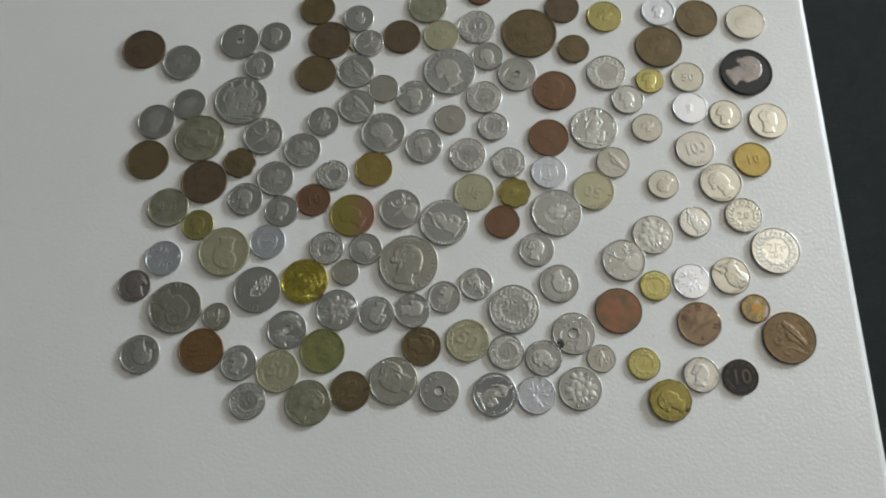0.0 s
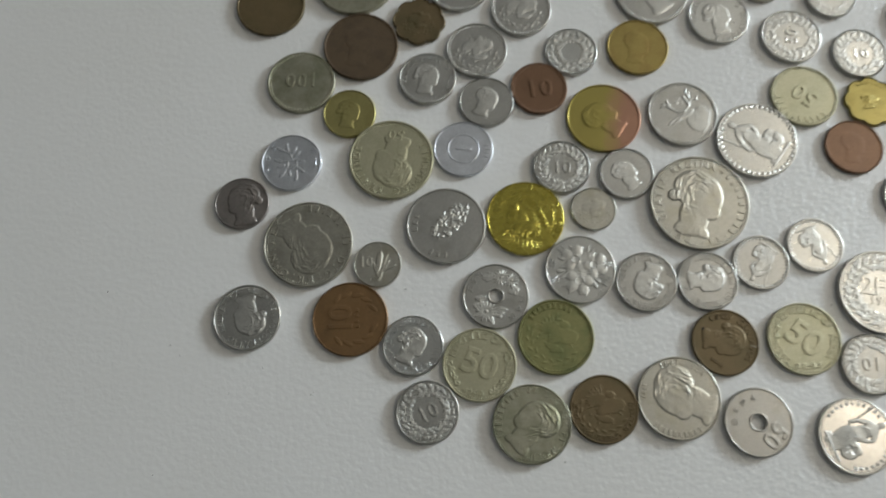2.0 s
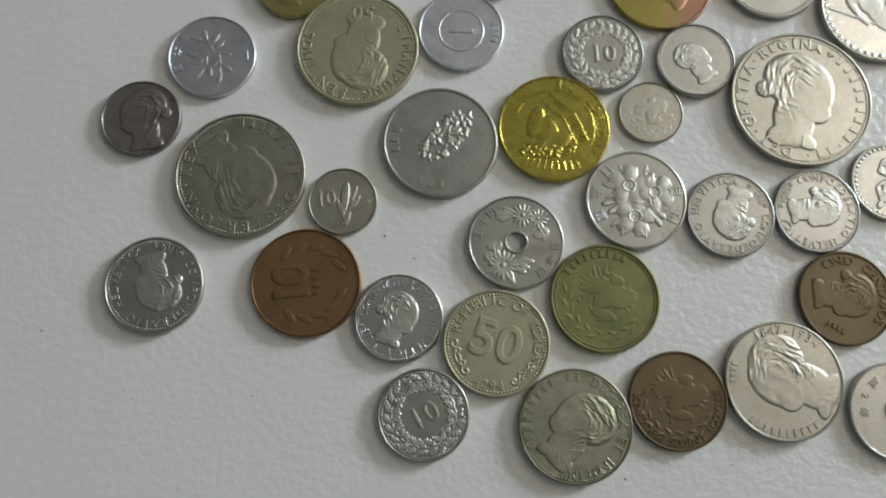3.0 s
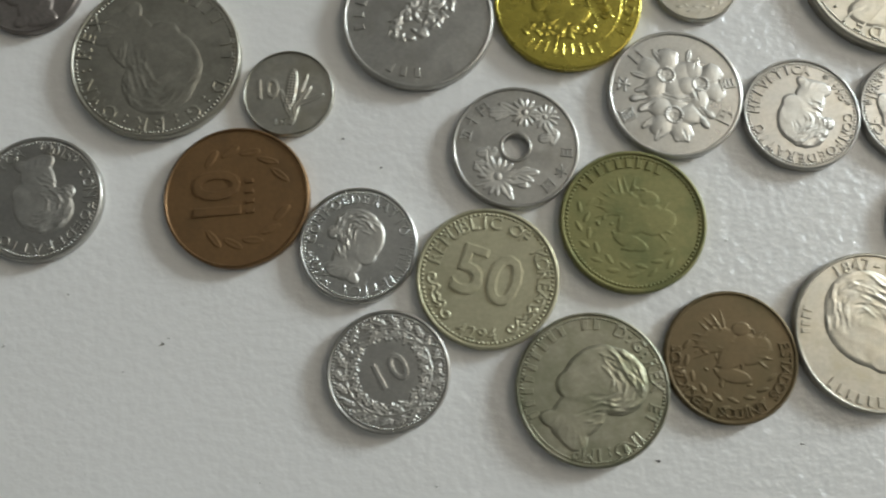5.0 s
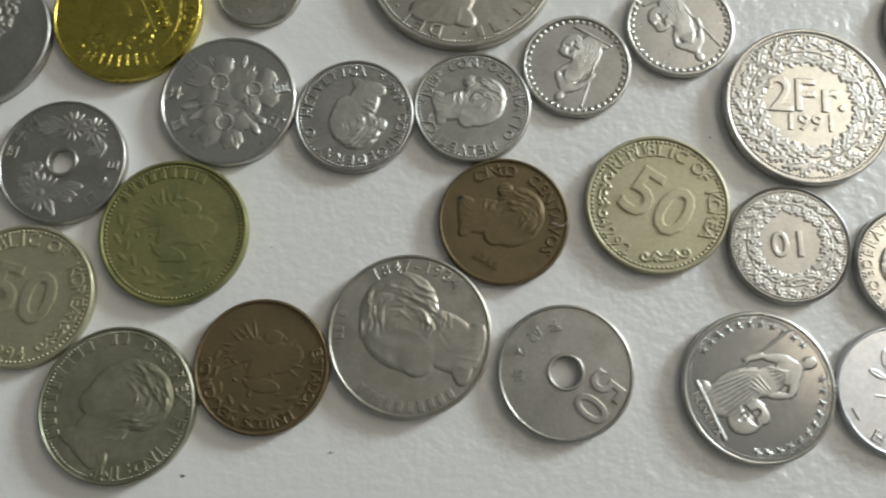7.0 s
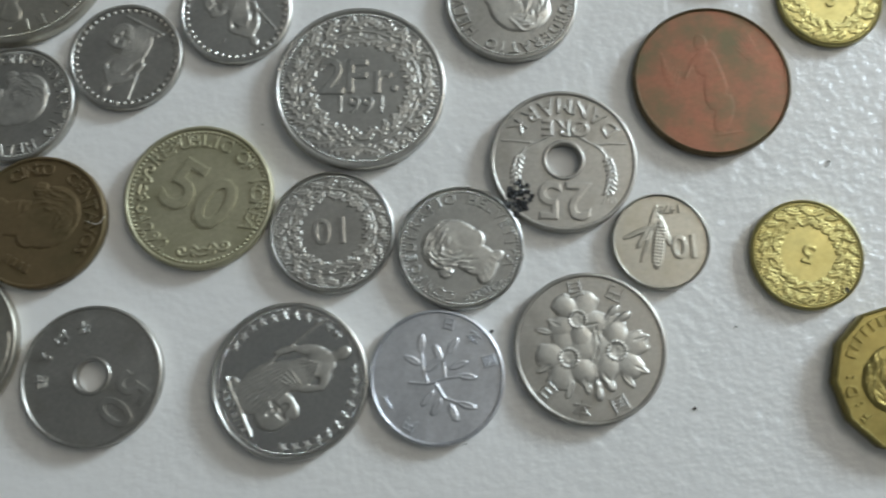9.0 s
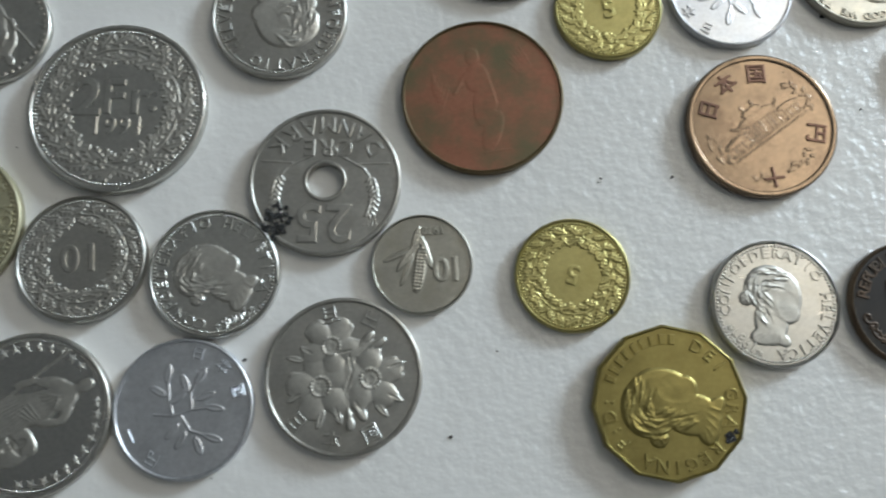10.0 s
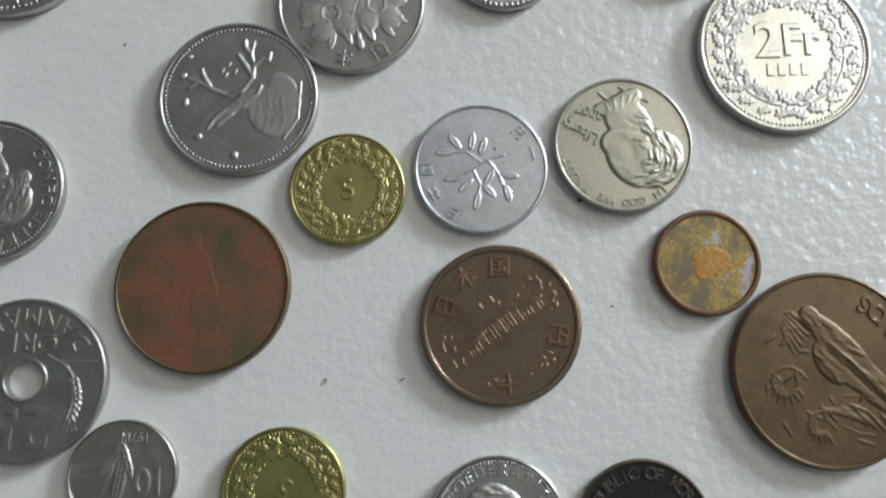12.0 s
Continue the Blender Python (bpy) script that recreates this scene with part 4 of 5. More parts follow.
coin(144.30, 94.01, 20.30, "aluminium", "bright pale aluminium coin catching the light", texts=(line("1", 0, 0, 0.5),), art=medallion(82, 0, 0.5), cells=60, lift=0.11)
coin(164.50, 89.48, 18.89, "silver", "dull silver coin with worn raised oval", cells=60, art=medallion(83, 0, 1.1))
coin(189.20, 85.41, 22.75, "silver", "pale silver coin near the table's edge", cells=70, art=medallion(84, 0, 1.1))
coin(144.75, 67.55, 22.35, "nickel", "silver coin with large number one hundred", turn=12, texts=(line("100", 0, 0.05, 0.75, 0, 0.5), arc("||||", 245, 295, inward=True)))
coin(176.99, 60.83, 21.42, "amber", "gold-brown brass coin with number ten", turn=0, texts=(line("10", 0, 0, 0.6, 10),), beads=60)
coin(157.38, 46.63, 23.90, "silver", "pale silver coin with raised oval and lettering", cells=80, art=medallion(87, 40, 1.05), texts=(arc("||||||||||", 240, 300, inward=True), arc("||||||", 150, 80)), beads=80)
coin(124.66, 45.49, 17.54, "silver", "small pale silver coin with raised lump", cells=60, art=medallion(88, 140))
coin(167.96, 26.69, 20.76, "silver", "pale silver coin with wreath round a number", cells=80, art=wreath(seed=89), art_name="wreath", texts=(line("20", 0, 0, 0.5, 5),), beads=70)
coin(140.36, 22.72, 18.13, "bright", "small shiny silver coin with draped shape", cells=80, art=robe(35), texts=(arc("★★★★★★★★★★★★★★★★", 230, -50, 0.82, 0.1),), beads=60)
# rows that the camera passes close by
coin(116.37, 15.30, 22.72, "nickel", "silver coin with three raised cherry blossoms", turn=4, cells=120, art=cherry_branch(), art_name="blossom_relief", texts=(arc("日本国", 204, 312, 0.80, 0.155, True), arc("円百", 42, 120, 0.80, 0.155, True)))
coin(183.14, 5.84, 26.96, "bright", "large bright silver coin with a leaf wreath", thick=1.9, cells=130, art=wreath(0.68, 30, 0.12, 92), art_name="wreath", texts=(line("2", -0.2, 0.12, 0.5), line("Fr", 0.2, 0.12, 0.45, 0, 0.5), line("||||", 0, -0.25, 0.2)), beads=120, reeds=110)
coin(99.18, 0.43, 24.06, "nickel", "silver coin with raised branch and small stars", cells=130, art=sprig() + [E(-0.7, 0.3, 0.06, 0.04, 40), E(-0.66, -0.05, 0.07, 0.04, 80), E(-0.5, -0.5, 0.06, 0.05, 10), E(-0.05, -0.75, 0.05, 0.06, 30), E(-0.62, 0.55, 0.05, 0.03, 20)], art_name="leaf_sprig", beads=110)
coin(156.93, -8.65, 21.09, "silver", "pale bright silver coin with high raised middle", cells=130, art=moved(medallion(94, 0, 1.25), 0.16, -0.02, 1.0, 205) + [S(-0.30, 0.78, 0.0, 0.50, 0.02, 0.6), S(0.0, 0.86, 0.42, 0.62, 0.02, 0.6)], texts=(arc("IN GOD WE TRUST", -48, -168, 0.86, 0.105), line("Liberty", -0.62, 0.22, 0.2, 150, 0.42, "lettering"), line("2007", -0.45, 0.5, 0.17, 160, 0.6, "year")), lift=0.37)
coin(135.33, -11.69, 20.06, "aluminium", "pale aluminium coin with a raised sapling", turn=180, thick=1.5, cells=130, art=sapling(), art_name="sapling", texts=(arc("円", 230, 215, 0.80, 0.135), arc("一", 200, 190, 0.80, 0.135), arc("日本国", 70, -15, 0.80, 0.135)))
coin(115.36, -14.21, 17.19, "brass", "small brass coin with number five in a wreath", turn=8, thick=1.4, cells=120, art=wreath(0.68, 28, 0.14, 96), art_name="wreath", texts=(line("5", 0, 0, 0.42),), beads=100)
coin(94.33, -28.18, 25.20, "red", "large red tarnished coin with faint relief", thick=1.8, cells=120, art=[B(-0.10, 0.52, 0.09, 0.13, 0, 0.8), B(-0.06, 0.24, 0.15, 0.20, -12, 0.8), B(0.02, -0.12, 0.15, 0.30, -6, 0.75), B(0.10, -0.46, 0.12, 0.28, -20, 0.7), S(0.06, 0.30, 0.16, -0.10, 0.03, 0.8), S(-0.20, 0.30, -0.34, 0.05, 0.03, 0.7), S(-0.02, -0.74, 0.30, -0.70, 0.02, 0.6)] + [E(0.42 + 0.03 * k, 0.34 + 0.03 * k, 0.24, 0.018, 130 - 3 * k, 0.7) for k in range(6)] + [E(-0.46 - 0.03 * k, -0.02 + 0.05 * k, 0.20, 0.018, 70 + 4 * k, 0.6) for k in range(6)], lift=0.045, rim=0.045, rim_metal="bronze")
coin(137.15, -35.14, 23.37, "polished", "brown bronze coin with raised temple and characters", turn=33, cells=130, art=temple(), art_name="temple", texts=(arc("日本国", 145, 38, 0.72, 0.19), arc("円", -35, -55, 0.72, 0.19), arc("十", -108, -128, 0.72, 0.19)), rim=0.09, lift=0.11, text_metal="ruddy")
coin(168.03, -27.05, 15.89, "flakes", "small copper coin with a flaking gold crust", thick=1.6, cells=110, art=[B(0.06, 0.02, 0.32, 0.26, 25, 0.7), B(-0.08, -0.14, 0.20, 0.19, 60, 0.62), B(0.24, 0.12, 0.20, 0.13, -20, 0.66), B(-0.10, 0.10, 0.17, 0.13, 10, 0.6)] + [S(0.20, 0.0, 0.42, -0.10, 0.03, 0.5), S(0.40, -0.12, 0.84, 0.14, 0.02, 0.4), S(-0.50, -0.40, -0.20, -0.20, 0.016, 0.4)] + flecks(99, 0.05, 0.0, 0.34, 0.30, 0, 90, 0.028), art_name="gold_patch", lift=0.09, art_metal="ochre", rim_metal="copper", rim=0.11)
coin(184.06, -43.28, 28.21, "umber", "large brown bronze coin with raised bird and leaves", thick=2.0, cells=140, turn=0, art=bird(), art_name="bird", texts=(arc("CENTAVOS", -30, 62, 0.78, 0.17, True),), lift=0.24, rim=0.05)
coin(-98.13, 11.88, 20.01, "aluminium", "bluish aluminium coin with number one in a ring", turn=90, thick=1.5, cells=110, texts=(line("1", 0, 0, 0.62), arc("||||", 250, 290, inward=True)), art=[S(0.52 * math.cos(k * 0.3142), 0.52 * math.sin(k * 0.3142), 0.52 * math.cos(k * 0.3142 + 0.3142), 0.52 * math.sin(k * 0.3142 + 0.3142), 0.02) for k in range(20)], art_name="ring")
coin(-121.94, 6.02, 28.35, "olive", "large greenish-grey coin with number and raised oval", thick=1.9, cells=120, art=moved(medallion(102, 178, 1.1), 0.0, -0.1), texts=(line("50", 0.05, 0.62, 0.3, 180), arc("LIMAMPUNG", 35, -82, 0.82, 0.14), arc("SENTIMOS", -96, -200, 0.82, 0.14)), beads=110)
coin(-155.13, 2.29, 20.18, "aluminium", "very pale aluminium coin with raised sapling", turn=160, thick=1.5, cells=110, art=sapling(), art_name="sapling", texts=(arc("日本国", 60, -30, 0.80, 0.135), arc("円一", 250, 190, 0.80, 0.135)))
coin(-169.38, -13.57, 17.93, "worn_grey", "small dark grey silver coin worn smooth", thick=1.5, cells=110, art=medallion(105, 10, 1.38, -1), lift=0.42)
coin(-145.73, -25.91, 28.90, "grey", "large grey silver coin with lettering and oval", thick=2.0, cells=130, art=medallion(106, -137, 1.2, -1), lift=0.22, texts=(arc("|||||| ||", 100, 0, 0.84, 0.15), arc("D:G:BR:OMN:REX", -15, -215, 0.84, 0.15)), beads=120, reeds=100, rim=0.045)
coin(-122.70, -30.79, 15.28, "silver", "small silver coin with corn cob and number ten", turn=8, thick=1.4, cells=120, art=corn(), art_name="corn_cob", texts=(line("10", -0.50, 0.14, 0.52, 0, 0.55), line("1977", -0.16, -0.66, 0.17, 0, 0.6, "year")), rim=0.045)
coin(-101.81, -15.97, 26.06, "nickel", "silver-grey coin with a raised crest and letters", thick=1.9, cells=130, art=flecks(107, 0.08, 0.1, 0.60, 0.26, 48, 170, 0.05), texts=(arc("|||", 200, 160, 0.78, 0.15), arc("|||", -120, -80, 0.78, 0.15)), reeds=110, lift=0.33)
coin(-76.10, -11.35, 25.37, "gold", "bright golden coin with raised banner, rays and lettering", thick=1.9, cells=140, art=[S(-0.46 + 0.105 * k, -0.64 + 0.012 * abs(k - 4), -0.56 + 0.128 * k, -0.80 + 0.018 * abs(k - 4), 0.016, 0.6) for k in range(9)] + [S(0.72 * math.cos(k * 0.2), 0.72 * math.sin(k * 0.2), 0.72 * math.cos(k * 0.2 + 0.2), 0.72 * math.sin(k * 0.2 + 0.2), 0.014, 0.5) for k in range(-6, 14)] + [S(0.60, -0.20, 0.36, 0.30, 0.018, 0.7), S(0.36, 0.30, -0.10, 0.66, 0.018, 0.7), S(0.40, -0.28, 0.18, 0.16, 0.018, 0.7), S(0.18, 0.16, -0.22, 0.50, 0.018, 0.7), P(-0.12, -0.12, 0.34, 0.20, 100, 0.6), P(-0.34, 0.1, 0.30, 0.14, 75, 0.7), P(0.12, -0.2, 0.20, 0.14, 20, 0.7)] + flecks(108, -0.1, -0.42, 0.50, 0.12, 5, 80, 0.05), texts=(arc("PROTECT", -34, 44, 0.84, 0.14, True), arc("ME", 66, 92, 0.84, 0.14, True), line("Guardian", 0.40, 0.02, 0.13, 117, 0.5, "lettering"), line("Angel", 0.05, 0.46, 0.13, 142, 0.5, "lettering")), lift=0.30, rim=0.05)
coin(-64.99, 7.86, 19.10, "nickel", "silver-grey coin with number ten in a wreath", turn=5, cells=120, art=wreath(0.68, 28, 0.13, 109), art_name="wreath", texts=(line("10", 0, 0, 0.5),), beads=110)
coin(-43.28, 7.22, 18.33, "nickel", "silver-grey coin with dotted border and raised oval", cells=110, art=medallion(110, 40), beads=70)
coin(-53.87, -6.12, 14.93, "silver", "small plain silver coin worn flat", thick=1.3, cells=80, art=crest(111, 0.6, 30), lift=0.09)
coin(-19.23, -1.31, 32.62, "silver", "very large silver coin with oval and lettering", thick=2.1, cells=140, art=medallion(113, -8, 1.2), texts=(arc("DEI·GRATIA·REGINA", 258, 66, 0.84, 0.135), arc("+|||||||||·||·", 62, -92, 0.84, 0.135)), beads=150, lift=0.34, rim=0.045)
coin(-57.61, -27.30, 22.72, "bright", "silver coin with three raised cherry blossoms", turn=-86, cells=150, art=cherry_branch(), art_name="blossom_relief", texts=(arc("日本国", 204, 312, 0.80, 0.155, True), arc("円百", 42, 120, 0.80, 0.155, True)), lift=0.34)
coin(-36.46, -29.72, 19.66, "nickel", "silver coin with lettering round a raised oval", cells=120, art=medallion(115, 165, 1.05), texts=(arc("CONFOEDERATIO", 365, 197, 0.80, 0.15), arc("HELVETICA", 183, 77, 0.80, 0.15), arc("*1998*", 61, 13, 0.80, 0.15)), beads=100, lift=0.33)
coin(-17.00, -27.92, 19.38, "nickel", "silver coin with raised oval touching its neighbours", cells=120, art=medallion(115, -78, 1.05), texts=(arc("CONFOEDERATIO", 122, -46, 0.80, 0.15), arc("HELVETICA", -60, -166, 0.80, 0.15), arc("*1983*", -182, -230, 0.80, 0.15)), beads=100, lift=0.33)
coin(0.34, -20.28, 18.30, "nickel", "small silver coin with draped shape and dots", thick=1.4, cells=120, art=robe(153, 0.92), beads=44, rim=0.09)
coin(17.93, -12.94, 18.33, "bright", "small silver coin with draped shape and stars", thick=1.4, cells=120, art=robe(-150, 0.92), beads=44, rim=0.09)
coin(38.01, -27.21, 27.40, "bright", "large silver coin with wreath, value and year", thick=2.0, turn=-3, cells=160, art=wreath(0.69, 32, 0.13, 118), art_name="wreath", texts=(line("2", -0.33, 0.13, 0.52), line("Fr", 0.10, 0.13, 0.48, 0, 0.62), line(".", 0.40, 0.13, 0.42), line("1991", 0.02, -0.22, 0.24, 0, 0.66, "year")), beads=130, reeds=120)
coin(51.36, 6.74, 19.60, "bright", "shiny silver coin with raised oval and lettering", cells=110, art=medallion(119, -10, 1.05), texts=(arc("CONFOEDERATIO", 190, 22, 0.80, 0.15), arc("HELVETICA", 8, -98, 0.80, 0.15)), beads=100, lift=0.33)
coin(63.05, -12.82, 21.49, "nickel", "silver coin with raised oval and ring of lettering", cells=120, art=medallion(121, -155, 1.05), texts=(arc("CONFOEDERATIO", 45, -123, 0.80, 0.15), arc("HELVETICA", -137, -243, 0.80, 0.15)), beads=110, lift=0.33)
coin(69.62, -40.64, 23.06, "nickel", "silver coin with centre hole, ears and black residue", turn=176, hole=0.235, cells=140, art=ears(), art_name="grain_relief", texts=(line("25", 0.0, 0.58, 0.60), line("ØRE", 0.0, -0.45, 0.27, 0, 0.8, "lettering"), arc("DANMARK", 208, 332, 0.77, 0.20, True)))
coin(-161.84, -51.55, 21.24, "nickel", "silver coin with raised oval standing at the corner", cells=130, art=medallion(123, -158, 1.05), texts=(arc("CONFOEDERATIO", 42, -126, 0.80, 0.15), arc("HELVETICA", -140, -246, 0.80, 0.15), arc("*2015*", -262, -310, 0.80, 0.15)), beads=100, lift=0.33)
coin(-129.37, -49.46, 23.85, "tan", "brown bronze coin with number ten and leaves", turn=98, cells=140, art=[i for k in range(-5, 6) if abs(k) > 0 for i in leaf(0.66 * math.sin(k * 0.42), -0.66 * math.cos(k * 0.42), 0.15, k * 24 + (25 if k > 0 else -25))], art_name="leaf_wreath", texts=(line("10", 0.0, 0.28, 0.74, 0, 0.5), line("||||", 0.0, -0.18, 0.15, 0, 0.95, "lettering")), lift=0.18, rim=0.05)
coin(-108.92, -56.31, 19.18, "bright", "shiny silver coin with raised oval and lettering", cells=130, art=medallion(125, -18, 1.05), texts=(arc("CONFOEDERATIO", 182, 14, 0.80, 0.15), arc("HELVETICA", 0, -106, 0.80, 0.15), arc("*2003*", -122, -170, 0.80, 0.15)), beads=100, lift=0.33)
coin(-87.83, -60.63, 23.06, "olive", "greenish-grey coin with number fifty and lettering", cells=130, art=scrolls(203, 318), art_name="scroll_border", texts=(arc("REPUBLIC OF KOREA", 168, -22, 0.79, 0.17), line("50", 0.0, 0.05, 0.82, -15, 0.6), arc("4294", 240, 282, 0.79, 0.16, True)), beads=90)
coin(-84.14, -38.31, 21.22, "nickel", "silver coin with centre hole and raised flowers", hole=0.20, cells=150, art=hole_flowers(), art_name="flower_relief", texts=(arc("五十円", 178, 122, 0.80, 0.135), arc("日本国", 8, -60, 0.80, 0.135)), rim=0.06)
coin(-64.62, -49.94, 23.89, "green", "large green tarnished brass coin with worn crest", thick=1.9, cells=140, art=moved(crest(127, 0.6, 36, 0.15), 0, 0.0, 1.0, -30), texts=(arc("|||||||||", 150, 60, 0.82, 0.15),), beads=100, lift=0.13)
coin(-102.65, -76.34, 19.37, "nickel", "silver-grey coin with number ten in a wreath", turn=32, cells=140, art=wreath(0.69, 28, 0.14, 128), art_name="wreath", texts=(line("10", 0, 0, 0.52),), beads=110)
coin(-70.78, -77.32, 23.98, "patina", "large grey-green silver coin with oval and lettering", thick=1.9, cells=140, art=medallion(130, -42, 1.22, -1), texts=(arc("||||||||| ||", 212, 82, 0.84, 0.15), arc("D:G:REX ET IND:IMP", 70, -108, 0.84, 0.15)), beads=120, lift=0.33, rim=0.045)
coin(-49.09, -71.14, 21.02, "bronze", "brown bronze coin with raised crest and lettering", cells=130, art=moved(crest(130, 0.64, 30, 0.15), 0, 0.04, 1.0, -18), texts=(arc("ESTADOS", 20, -45, 0.83, 0.15), arc("UNIDOS", -55, -105, 0.83, 0.15), arc("MEXICANOS", -112, -190, 0.83, 0.15)), lift=0.17)
coin(-26.37, -65.96, 25.52, "silver", "large dull silver coin with raised oval and dates", thick=1.9, cells=140, art=moved(medallion(132, 0, 1.35, -1), 0.06, 0.02, 1.0, 62), texts=(arc("1847-1934", 125, 45, 0.86, 0.14), arc("||||||||||", 225, 310, 0.86, 0.14, True), arc("||||", 185, 160, 0.86, 0.12)), lift=0.26, rim=0.05)
coin(-11.83, -47.42, 20.95, "bronze", "brown bronze coin with oval and CINCO CENTAVOS", cells=130, art=medallion(133, -88, 1.1), texts=(arc("CINCO", 122, 78, 0.80, 0.17), arc("CENTAVOS", 60, -42, 0.80, 0.17), line("||||", -0.25, -0.62, 0.16, -30, 0.7, "year")), lift=0.24)
coin(-2.34, -71.28, 20.96, "nickel", "silver coin with centre hole and number fifty", hole=0.225, turn=233, cells=120, texts=(line("50", 0, 0.60, 0.60), arc("平成2年", 215, 325, 0.70, 0.135, True)), rim=0.06)
coin(12.78, -44.33, 23.05, "olive", "greenish coin with number fifty and year 4292", cells=130, art=scrolls(170, 276), art_name="scroll_border", texts=(arc("REPUBLIC OF KOREA", 142, -38, 0.79, 0.17), line("50", 0.02, 0.04, 0.84, -33, 0.6), arc("4292", 195, 240, 0.79, 0.16, True)), beads=90)
coin(33.31, -50.72, 19.22, "nickel", "silver coin with number ten upside down in wreath", turn=182, cells=140, art=wreath(0.69, 28, 0.14, 135), art_name="wreath", texts=(line("10", 0, 0, 0.5),), beads=110)
coin(52.94, -53.96, 19.32, "bright", "shiny silver coin with oval, lettering and year", cells=140, art=medallion(137, 62, 1.05), texts=(arc("CONFOEDERATIO", 262, 94, 0.80, 0.15), arc("HELVETICA", 80, -26, 0.80, 0.15), arc("*2005*", -42, -90, 0.80, 0.15)), beads=100, lift=0.33)
coin(26.88, -73.07, 23.20, "mirror", "silver coin with dark mirror field, stars and shield", turn=-63, thick=1.7, cells=160, art=robe(0, 1.0), texts=(arc("★★★★★★★★★★★", 214, 100, 0.83, 0.135), arc("★★★★★★★★★★★", 76, -38, 0.83, 0.135), line("HELVETIA", 0.0, -0.78, 0.11, 0, 0.7, "lettering")), beads=130, lift=0.37, text_metal="satin", rim_metal="bright")
coin(48.61, -73.41, 20.09, "aluminium", "matt aluminium coin with raised sapling", turn=0, thick=1.5, cells=140, art=moved(sapling(), 0, 0, 1, -20), art_name="sapling", texts=(arc("日本国", 90, 0, 0.80, 0.135), arc("円", 245, 230, 0.80, 0.135), arc("一", 210, 200, 0.80, 0.135)))
coin(71.50, -70.05, 22.81, "nickel", "silver coin with three raised cherry blossoms", turn=0, cells=150, art=cherry_branch(), art_name="blossom_relief", texts=(arc("日本国", 204, 312, 0.80, 0.155, True), arc("円百", 42, 120, 0.80, 0.155, True)), lift=0.34)
coin(83.67, -54.15, 15.11, "silver", "small silver coin with corn cob and year 1978", turn=180, thick=1.4, cells=120, art=corn(), art_name="corn_cob", texts=(line("10", -0.50, 0.14, 0.56, 0, 0.5), line("1978", -0.24, -0.66, 0.20, 0, 0.6, "year")), rim=0.045)
coin(105.87, -57.03, 17.24, "brass", "small brass coin with number five in wreath", turn=160, thick=1.4, cells=130, art=wreath(0.68, 28, 0.14, 141), art_name="wreath", texts=(line("5", 0, 0, 0.40),), beads=100)
coin(117.98, -76.35, 21.96, "old_brass", "thick twelve-sided yellow brass coin with raised oval", wave=twelve, thick=2.3, cells=140, art=medallion(143, 72, 1.1), texts=(arc("|||||||||", 160, 78, 0.82, 0.15), arc("DEI GRA REGINA F:D:", 65, -190, 0.82, 0.15)), lift=0.37, rim=0.05)
coin(135.39, -62.92, 19.00, "bright", "shiny silver coin with oval beside a black coin", cells=140, art=medallion(143, -8, 1.05), texts=(arc("CONFOEDERATIO", 192, 24, 0.80, 0.15), arc("HELVETICA", 10, -96, 0.80, 0.15), arc("*198|*", -112, -160, 0.80, 0.15)), beads=100, lift=0.33)
coin(155.78, -64.10, 18.87, "black", "blackened bronze coin with number ten", turn=2, cells=130, art=scrolls(212, 328), art_name="scroll_border", art_metal="soot", text_metal="soot", texts=(arc("REPUBLIC OF KOREA", 168, 8, 0.80, 0.17), line("10", 0, 0.0, 0.95, 0, 0.6), arc("||||", 252, 288, 0.80, 0.15, True)), rim_metal="dark")


# ---------------------------------------------------------------- small dirt on the table
def crumbs(places, name, material, label, size):
    """Tiny irregular grains lying loose on the paint, too small to pick up one by one."""
    rnd, bm = random.Random(5), bmesh.new()
    for x, y in places:
        r = size * rnd.uniform(0.6, 1.3) * MM
        made = bmesh.ops.create_icosphere(bm, subdivisions=1, radius=r)
        turn = rnd.uniform(0, math.pi)
        for v in made["verts"]:
            px, py, pz = v.co.x * rnd.uniform(0.8, 1.7), v.co.y * rnd.uniform(0.6, 1.0), v.co.z * 0.7
            v.co = (x * MM + px * math.cos(turn) - py * math.sin(turn), y * MM + px * math.sin(turn) + py * math.cos(turn), pz + r * 0.6)
    me = bpy.data.meshes.new(name)
    bm.to_mesh(me)
    bm.free()
    me.materials.append(material)
    return tagged(new(name, me), label, "crumbs", kind="stuff")


crumbs(((-182.89, -101.30), (-148.03, -94.48), (-207.71, -46.67), (-137.92, -73.01), (-71.11, -101.23), (-26.29, -95.52), (-12.21, -103.31),
        (-184.78, -62.19), (-181.15, -65.15), (-138.79, -73.89), (-163.90, -75.60), (-113.07, -37.94), (-154.93, -66.79), (-144.49, -78.62),
        (-121.04, -94.23), (-60.36, -87.53), (-106.26, -42.71), (-113.01, -38.04), (-94.08, -93.28), (-60.10, -87.65), (-49.02, -51.90),
        (-37.63, -83.86), (22.28, -32.44), (-38.00, -83.83), (86.61, -79.30), (57.00, -66.90), (111.72, -42.06), (86.59, -79.50),
        (52.41, -83.22), (111.76, -42.47), (122.84, -42.36), (86.45, -79.41), (165.01, -83.13), (94.02, -67.59), (111.28, -42.65),
        (122.53, -42.50), (153.72, -32.87), (81.49, 10.01), (24.71, -26.17), (-125.64, 103.82), (152.11, -107.37), (205.87, -80.06), (134.56, 42.30)),
       "crumbs", CRUMB, "tiny dark crumbs and dust scattered on the table", 0.17)


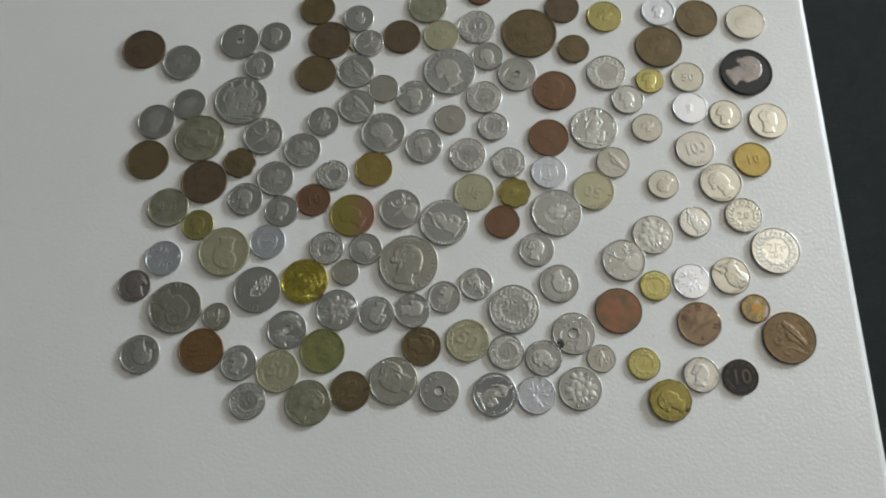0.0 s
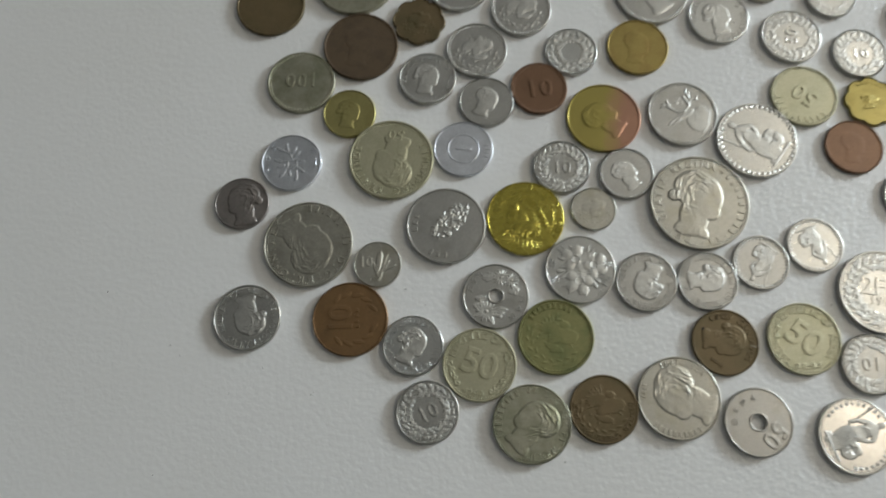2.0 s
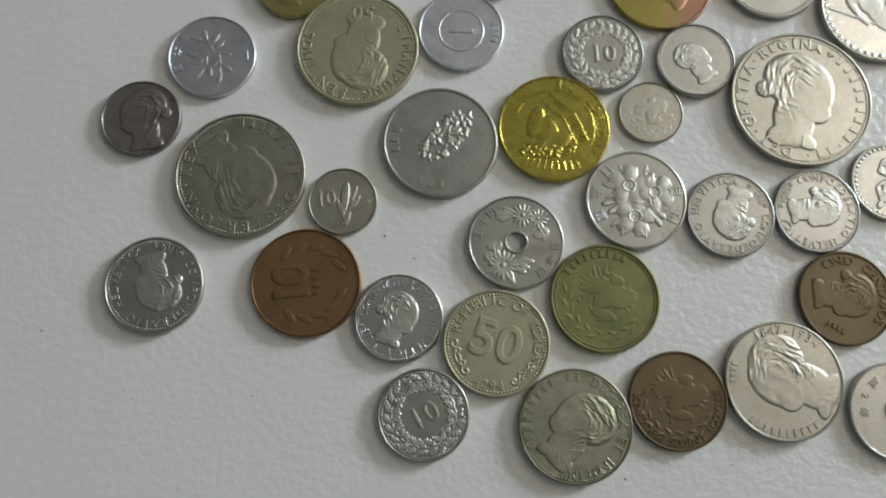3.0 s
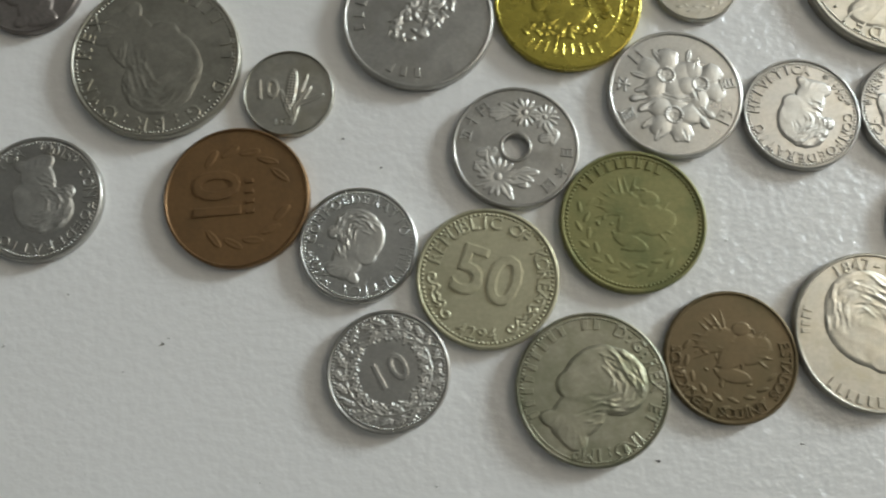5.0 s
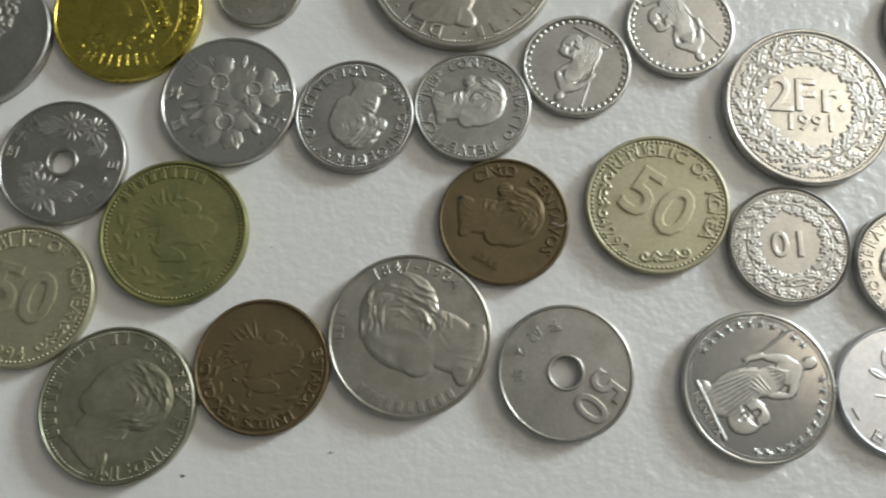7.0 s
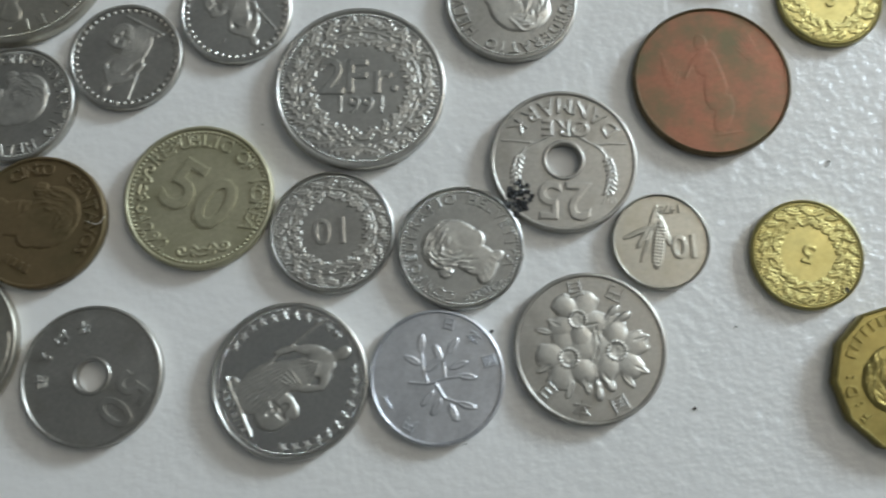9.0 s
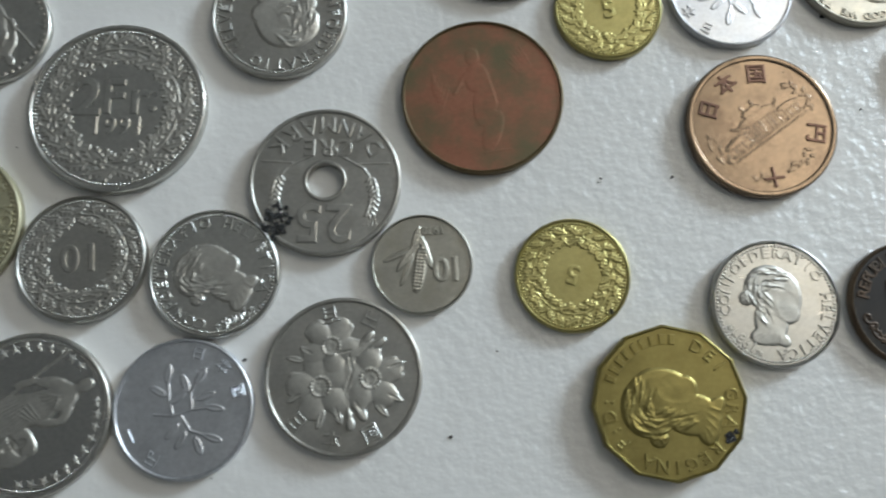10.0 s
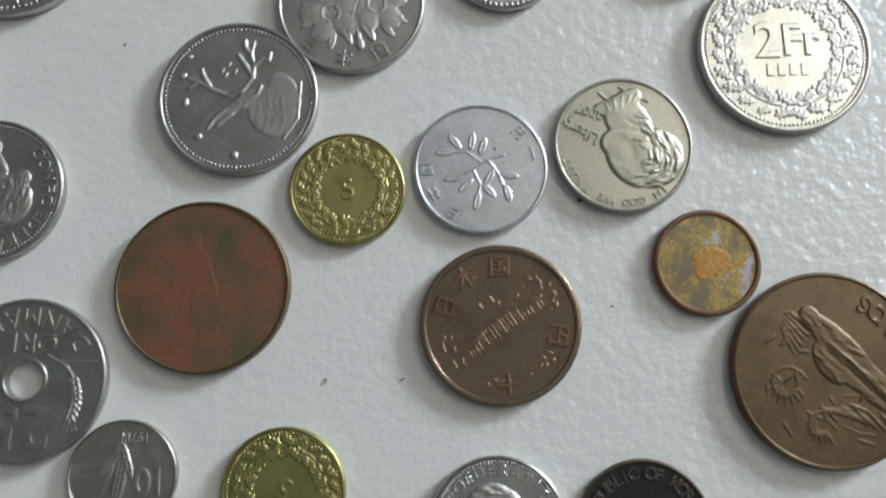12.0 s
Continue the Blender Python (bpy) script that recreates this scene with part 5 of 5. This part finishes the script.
def residue(x, y):
    """A patch of black dried dirt stuck on a coin."""
    rnd, bm = random.Random(8), bmesh.new()
    for _ in range(42):
        a, q = rnd.uniform(0, 6.28), 2.7 * math.sqrt(rnd.random())
        px, py, r = x + q * math.cos(a) * 0.8, y + q * math.sin(a), rnd.uniform(0.25, 0.62)
        made = bmesh.ops.create_icosphere(bm, subdivisions=1, radius=r * MM)
        for v in made["verts"]:
            v.co = (v.co.x * rnd.uniform(0.7, 1.4) + px * MM, v.co.y * rnd.uniform(0.7, 1.4) + py * MM, v.co.z * 0.35 + 1.62 * MM)
    me = bpy.data.meshes.new("dirt_patch")
    bm.to_mesh(me)
    bm.free()
    me.materials.append(STAIN)
    tagged(new("dirt_patch", me), "black dried dirt stuck on a holed coin", "dirt", kind="stuff")


residue(62.25, -46.52)


def grime(places):
    """Small dark dried spots on the faces of a few coins."""
    rnd, bm = random.Random(4), bmesh.new()
    for x, y, r, z in places:
        for _ in range(5):
            made = bmesh.ops.create_icosphere(bm, subdivisions=1, radius=r * MM * rnd.uniform(0.5, 1.0))
            px, py = x + rnd.uniform(-r, r), y + rnd.uniform(-r, r)
            for v in made["verts"]:
                v.co = (v.co.x * rnd.uniform(0.8, 1.3) + px * MM, v.co.y * rnd.uniform(0.8, 1.3) + py * MM, v.co.z * 0.3 + z * MM)
    me = bpy.data.meshes.new("dirt_spots")
    bm.to_mesh(me)
    bm.free()
    me.materials.append(STAIN)
    tagged(new("dirt_spots", me), "small dark dried spots on a few coins", "dirt", kind="stuff")


grime(((126.23, -81.32, 0.7, 2.12), (-18.98, -43.66, 0.32, 1.5), (137.58, -8.72, 0.14, 1.32), (-45.54, 87.76, 0.5, 1.5), (-41.58, 88.48, 0.45, 1.5),
       (111.27, -62.78, 0.3, 1.2), (-21.55, -64.60, 0.14, 1.7), (57.00, -66.90, 0.25, 0.1), (150.24, -16.53, 0.4, 0.1)))


def strand(name, points, radius, material, label, category):
    """A short bent thread or sliver."""
    cu = bpy.data.curves.new(name, "CURVE")
    cu.dimensions, cu.bevel_depth, cu.bevel_resolution = "3D", radius * MM, 2
    sp = cu.splines.new("POLY")
    sp.points.add(len(points) - 1)
    for q, (x, y, z) in zip(sp.points, points):
        q.co = (x * MM, y * MM, z * MM, 1)
    ob = new(name, cu)
    me = bpy.data.meshes.new_from_object(ob.evaluated_get(bpy.context.evaluated_depsgraph_get()))
    bpy.data.objects.remove(ob)
    me.materials.append(material)
    tagged(new(name, me), label, category)


strand("fibre", ((-4.08, -47.74, 1.75), (-2.82, -48.30, 1.8), (-2.09, -48.10, 1.8), (-1.35, -46.97, 1.8)), 0.06, FIBRE, "short pale fibre lying on a brown coin", "fibre")
strand("yellow_sliver", ((-57.80, 137.83, 0.5), (-54.10, 133.36, 0.5)), 0.9, METALS["brass"], "small yellow sliver between a brown and silver coin", "sliver")
